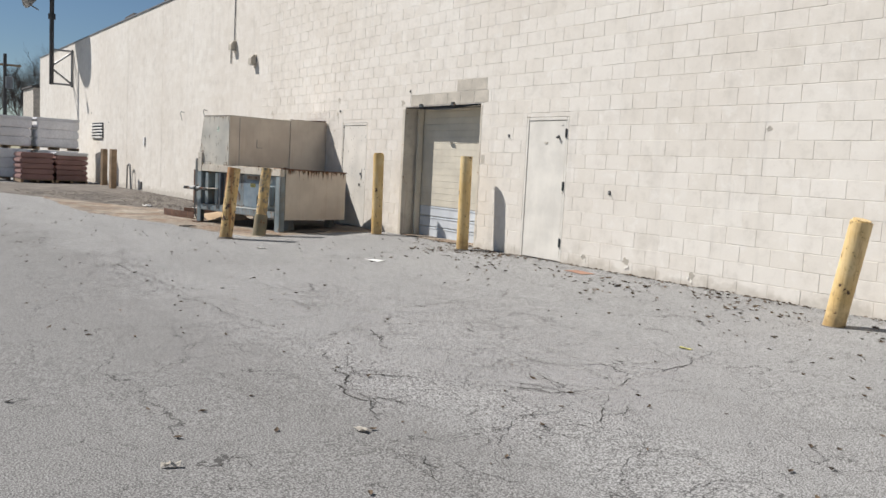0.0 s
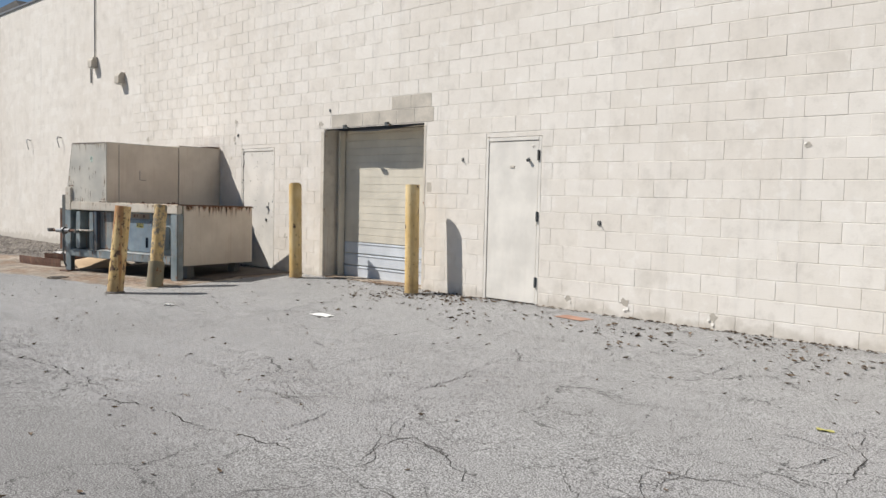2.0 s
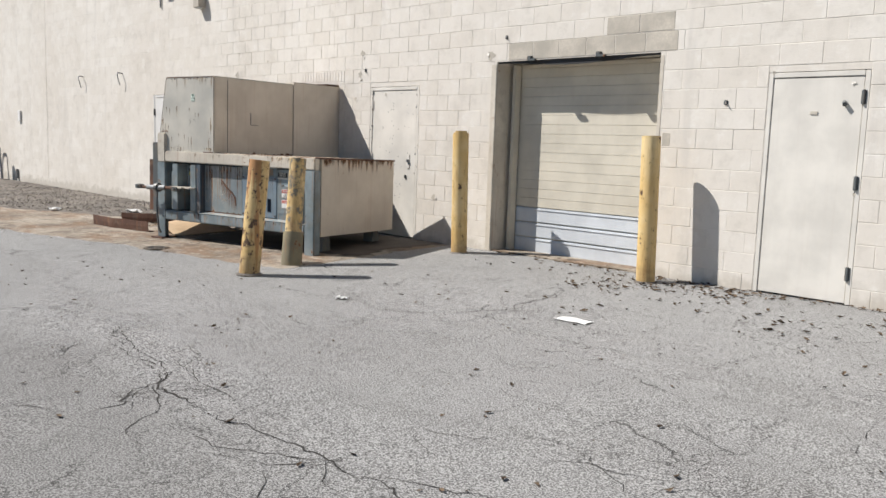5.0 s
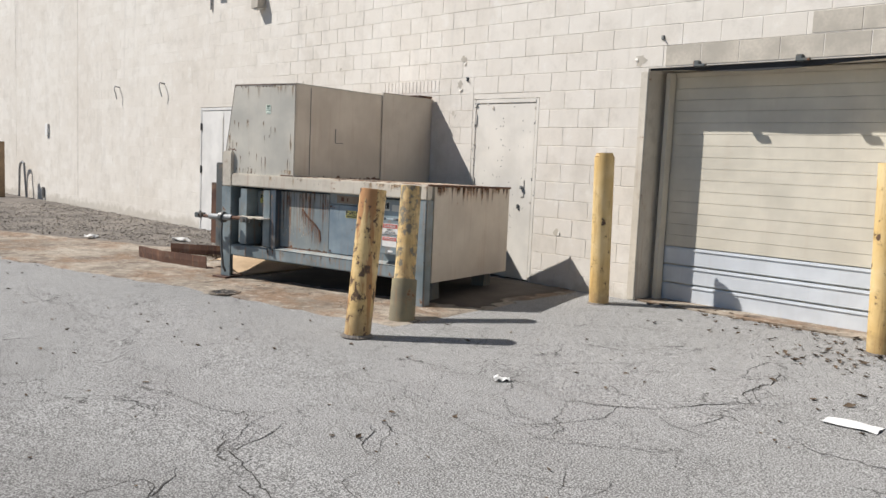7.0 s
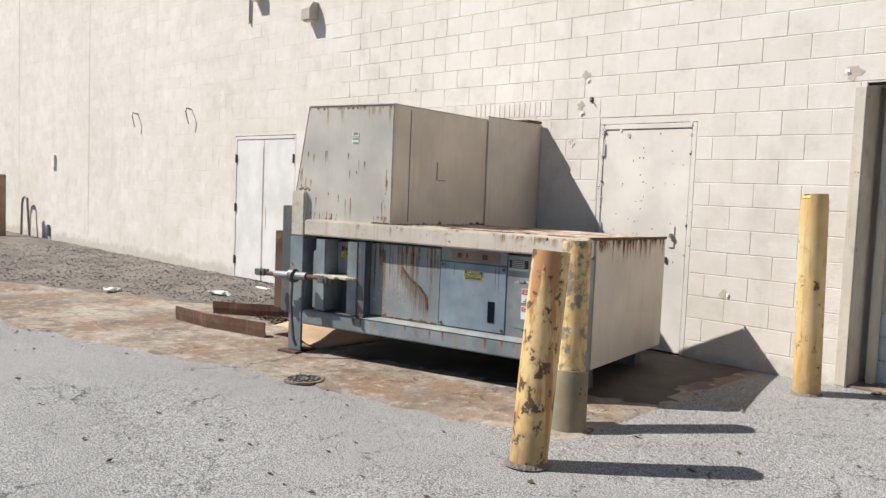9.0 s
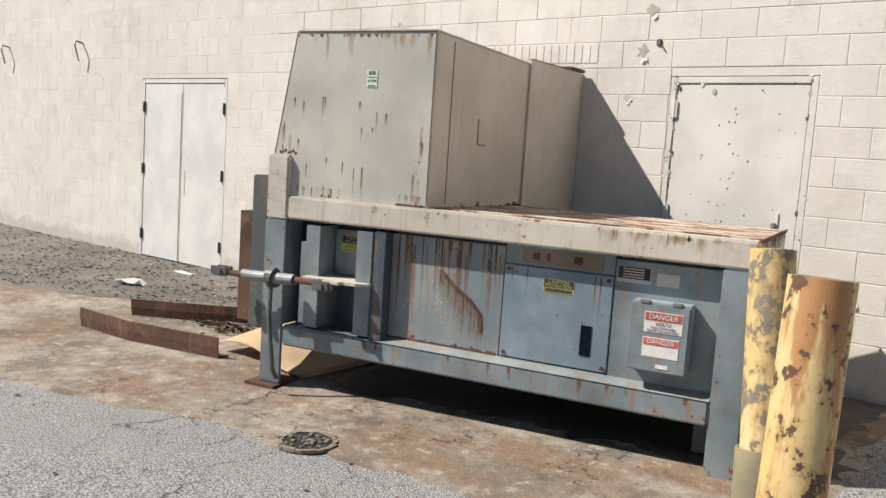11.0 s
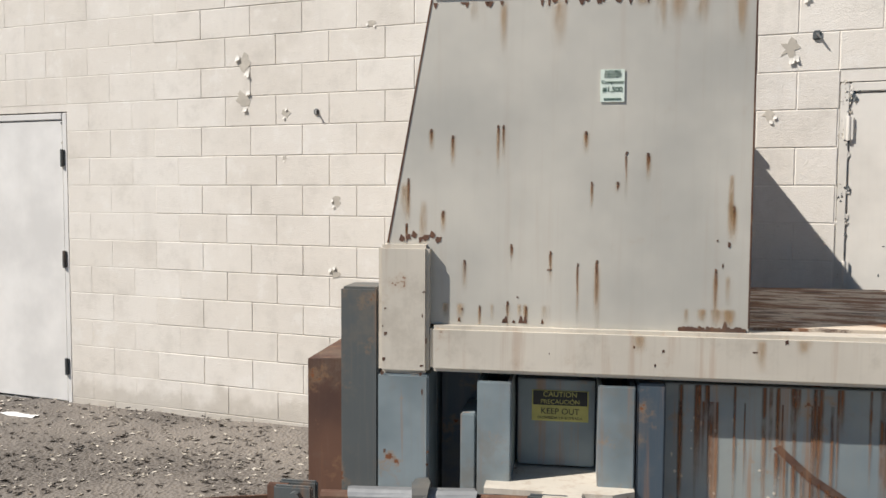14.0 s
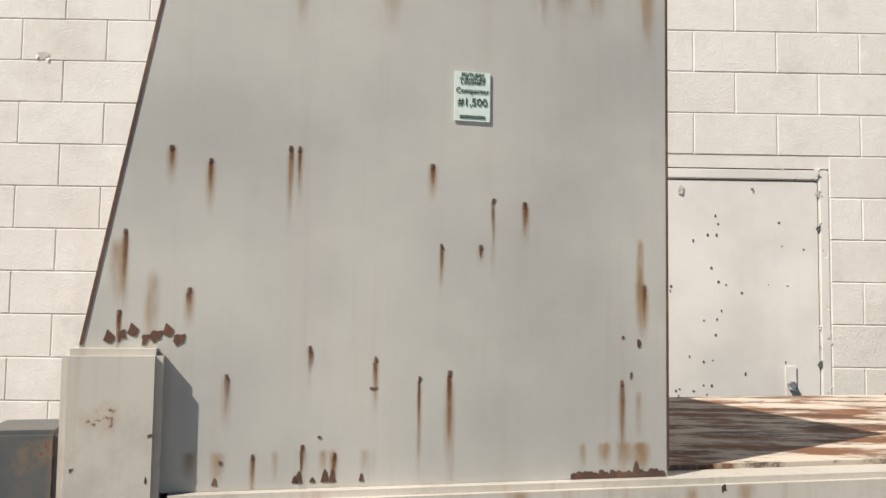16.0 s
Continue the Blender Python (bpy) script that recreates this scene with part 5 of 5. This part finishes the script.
def bag_pallet(x, y, z, w, d, h, rows, mat, label, wrapped, across=3):
    t = empty("loaded_pallet", pose(x, y, z, 0, 0, 4), label, "pallet", "pallets of bags")
    for yy in (-d / 2, -0.05, d / 2 - 0.1):
        part("pallet_runner", bx(-w / 2, w / 2, yy, yy + 0.1, 0, 0.09), M["timber"], t)
    for k in range(6):
        part("pallet_board", bx(-w / 2 + k * w / 6 + 0.01, -w / 2 + (k + 1) * w / 6 - 0.03, -d / 2, d / 2, 0.091, 0.12), M["timber"], t)
    rh = (h - 0.12) / rows
    for r in range(rows):
        for k in range(across):
            for q in range(2 if across > 1 else 1):
                a = -w / 2 + k * w / across
                o = random.uniform(-0.02, 0.02)
                part("bag", bx(a + 0.005, a + w / across - 0.005, -d / 2 + q * d / 2 + o, (d / 2 * q if across > 1 else d / 2) + o - 0.005, 0.12 + r * rh, 0.12 + (r + 1) * rh - 0.012, min(0.05, rh * 0.22)), M[mat], t)
    if wrapped:
        s = bx(-w / 2 - 0.03, w / 2 + 0.03, -d / 2 - 0.04, d / 2 + 0.04, h - 0.03, h + 0.10, 0.05)
        part("wrap_hood", s, M["wrap"], t, "white stretch wrap hood")


gz = -0.1
for y, far in ((-3.45, ""), (-1.62, "")):
    bag_pallet(-28.9, y, gz, 1.5, 1.66, 1.28, 3, "greybag", "pallet of large white bagged goods", False, 1)
    bag_pallet(-28.9, y, gz + 1.29, 1.5, 1.66, 1.22, 3, "greybag", "upper pallet of white bagged goods under stretch wrap", True, 1)
bag_pallet(-26.75, -2.72, gz, 1.3, 1.22, 1.18, 5, "redbag", "low pallet of dusty red bags", False, 1)
bag_pallet(-27.0, -1.42, gz, 1.3, 1.22, 1.13, 5, "redbag", "low pallet of dusty red bags under white wrap", True, 1)

dish = empty("satellite_dish", pose(-33.4, -0.002, 4.25), "dark satellite dish on a tall pole bracketed to the wall", "satellite dish")
part("pole", rod((0, -0.95, 0.0), (0, -0.95, 5.2), 0.10, seg=14), M["roofing"], dish)
part("bracket_post", rod((0, -0.06, -0.05), (0, -0.06, 1.7), 0.05, seg=8), M["galv"], dish)
for za, zb in ((0.05, 0.05), (1.62, 1.62), (0.05, 0.75), (1.62, 0.85)):
    part("brace", rod((0, 0.0, za), (0, -0.95, zb), 0.045, seg=8), M["galv"], dish)
part("clamp", rod((0, -0.95, 3.0), (0, -0.95, 3.25), 0.16, seg=12), M["roofing"], dish)
c = bmesh.new()
rings = []
for i in range(6):
    r = 1.35 * i / 5
    rings.append([c.verts.new((r * math.cos(q / 24 * math.tau), -0.36 * (i / 5) ** 2, r * math.sin(q / 24 * math.tau))) for q in range(24)])
for i in range(5):
    for q in range(24):
        if i == 0 and q == 0:
            c.faces.new(rings[1][::-1])
        if i:
            c.faces.new((rings[i][q], rings[i][(q + 1) % 24], rings[i + 1][(q + 1) % 24], rings[i + 1][q]))
c.faces.ensure_lookup_table()
loose = [v for v in c.verts if not v.link_faces]
bmesh.ops.delete(c, geom=loose, context="VERTS")
c.transform(pose(0.0, -1.3, 4.55, -20, 0, -22))
o = part("dish", c, M["galv"], dish, smooth=True)
o.modifiers.new("thickness", "SOLIDIFY").thickness = 0.04
part("feed_arm", rod((-0.1, -1.5, 3.35), (-0.9, -3.2, 4.4), 0.03, seg=8), M["galv"], dish)
part("feed_horn", rod((-0.9, -3.2, 4.4), (-0.98, -3.38, 4.5), 0.14, seg=10), M["galv"], dish)

for x, y, s in ((-30.5, 2.6, 1.0), (-23.3, 2.4, 1.15)):
    t = empty("rooftop_unit", pose(x, y, 5.9), "dark rooftop exhaust unit with a hooded mouth", "roof unit", "rooftop units")
    part("curb", bx(-0.6 * s, 0.6 * s, -0.6, 0.6, 0, 0.95, 0.03), M["roofing"], t)
    part("hood", prism([(-1.2 * s, 0.96), (0.8 * s, 0.96), (1.0 * s, 1.25), (0.5 * s, 1.65), (-1.0 * s, 1.6), (-1.35 * s, 1.3)], "y", -0.75, 0.75), M["roofing"], t)

an = empty("annex_building", pose(-55.5, 0.85, -0.2), "lower cream-painted building beyond the wall's end", "building")
part("wall", bx(1.5, 5.5, 0, 9, 0, 5.3), M["mortar"], an)
part("roof", bx(1.4, 5.6, -0.1, 9.1, 5.302, 5.45, 0.02), M["roofing"], an)


def bare_tree(x, y, h, seed, label):
    """A winter tree: a tapered trunk, limbs and a crown of fine bare twigs."""
    rnd = random.Random(seed)
    t = empty("bare_tree", pose(x, y, -0.3), label, "tree", "bare trees")
    trunk = bmesh.new()
    verts, faces = [], []

    def stick(a, b, r0, r1, k):
        d = (b - a).normalized()
        u = d.orthogonal().normalized()
        w = d.cross(u)
        n0 = len(verts)
        for c_, r in ((a, r0), (b, r1)):
            for i in range(k):
                q = i / k * math.tau
                verts.append(tuple(c_ + u * r * math.cos(q) + w * r * math.sin(q)))
        for i in range(k):
            faces.append((n0 + i, n0 + (i + 1) % k, n0 + k + (i + 1) % k, n0 + k + i))

    def grow(a, d, length, r, level):
        mid = a
        for s in range(3):
            d = (d + Vector((rnd.uniform(-.22, .22), rnd.uniform(-.22, .22), 0.06))).normalized()
            b = mid + d * length / 3
            if level < 2:
                rod(mid, b, r * (1 - s * .2), r * (1 - (s + 1) * .2), seg=7, bm=trunk)
            else:
                stick(mid, b, r * (1 - s * .22), r * (1 - (s + 1) * .22), 3)
            mid = b
            if level < 5 and (s or level):
                for _ in range(2 if level < 4 else 1):
                    side = Vector((rnd.uniform(-1, 1), rnd.uniform(-1, 1), rnd.uniform(0.05, 0.9))).normalized()
                    grow(mid, (d * 0.55 + side * 0.75).normalized(), length * rnd.uniform(.5, .72), r * 0.5, level + 1)
    grow(Vector((0, 0, 0)), Vector((0, 0, 1)), h * 0.5, h * 0.02, 0)
    part("trunk", trunk, M["bark"], t)
    me = bpy.data.meshes.new("crown")
    me.from_pydata(verts, [], faces)
    me.materials.append(M["bark"])
    o = new("crown", me)
    o.parent = t


bare_tree(-110, 8.6, 11.5, 1, "leafless grey tree behind the buildings")
bare_tree(-118, 5.5, 12, 2, "leafless grey tree against the sky")
bare_tree(-124, 12, 13, 3, "leafless grey tree beyond the yard")
bare_tree(-76, -2.5, 15, 4, "tall leafless grey tree at the yard's edge")
up = empty("utility_pole", pose(-62, 0.75, -0.2), "dark wooden utility pole with a crossarm", "utility pole")
part("pole", rod((0, 0, 0), (0, 0, 8.4), 0.17, 0.12, seg=10), M["roofing"], up)
part("crossarm", bx(-0.08, 0.08, -1.1, 1.1, 7.5, 7.65, 0.01), M["timber"], up)
part("transformer", rod((0.3, 0.25, 5.8), (0.3, 0.25, 6.7), 0.26, seg=12), M["galv"], up)

# ---- blocks of the wall: the near ones singly, the rest joined ----
CW, CH, Z0 = 0.4064, 0.2032, -0.063


def block_runs():
    for k in range(-1, 31):
        z0, z1 = Z0 + k * CH, min(Z0 + (k + 1) * CH, TOP - 0.002)
        if z1 - z0 < 0.04:
            continue
        shift = -5.60 if k % 2 else -5.60 + CW / 2
        i0 = math.floor((X0 - shift) / CW)
        x = shift + i0 * CW
        while x < X1:
            spans = [(max(x, X0), min(x + CW, X1))]
            for a, b, top in OPEN:
                if z0 < top - 0.03:
                    spans = [s for p, q in spans for s in ((p, min(q, a - 0.0)), (max(p, b + 0.0), q)) if s[1] - s[0] > 0.03]
            for p, q in spans:
                lo = z0
                for a, b, top in OPEN:
                    if p < b and q > a and z0 < top:
                        lo = max(lo, top + 0.004)
                if z1 - lo > 0.03:
                    yield p, q, lo, z1
            x += CW


def block_geometry(w, h, proud, verts, faces, ox=0.0, oz=0.0, j=0.002):
    c = 0.0035
    n0 = len(verts)
    for y, e in ((0.004, j), (-proud, j), (-proud - 0.0022, j + c)):
        verts += [(ox + e, y, oz + e), (ox + w - e, y, oz + e), (ox + w - e, y, oz + h - e), (ox + e, y, oz + h - e)]
    faces.append((n0 + 8, n0 + 9, n0 + 10, n0 + 11))
    for a in (0, 4):
        for i in range(4):
            faces.append((n0 + a + i, n0 + a + (i + 1) % 4, n0 + a + 4 + (i + 1) % 4, n0 + a + 4 + i))


random.seed(11)
shared, single, verts, faces = {}, 0, [], []
for p, q, z0, z1 in block_runs():
    near = -10.6 < p and q < -3.9 and z0 < 3.4
    if near and single < 300:
        key = (round(q - p, 3), round(z1 - z0, 3))
        if key not in shared:
            vv, ff = [], []
            block_geometry(q - p, z1 - z0, 0.001, vv, ff)
            me = bpy.data.meshes.new("block")
            me.from_pydata(vv, [], ff)
            me.materials.append(M["block"])
            shared[key] = me
        o = new("block", shared[key])
        o.parent = wall
        o.location = (p, random.uniform(-0.0008, 0.0008), z0)
        single += 1
    else:
        thick_paint = p < -10.5 or random.random() < 0.15
        block_geometry(q - p, z1 - z0, random.uniform(-0.0017, -0.0009) if thick_paint else random.uniform(-0.0005, 0.0015), verts, faces, p, z0, 0.0008 if thick_paint else 0.002)
me = bpy.data.meshes.new("blocks")
me.from_pydata(verts, [], faces)
me.materials.append(M["block"])
o = new("blocks", me)
o.parent = wall
tagged(o, "painted concrete blocks in running bond", kind="stuff")
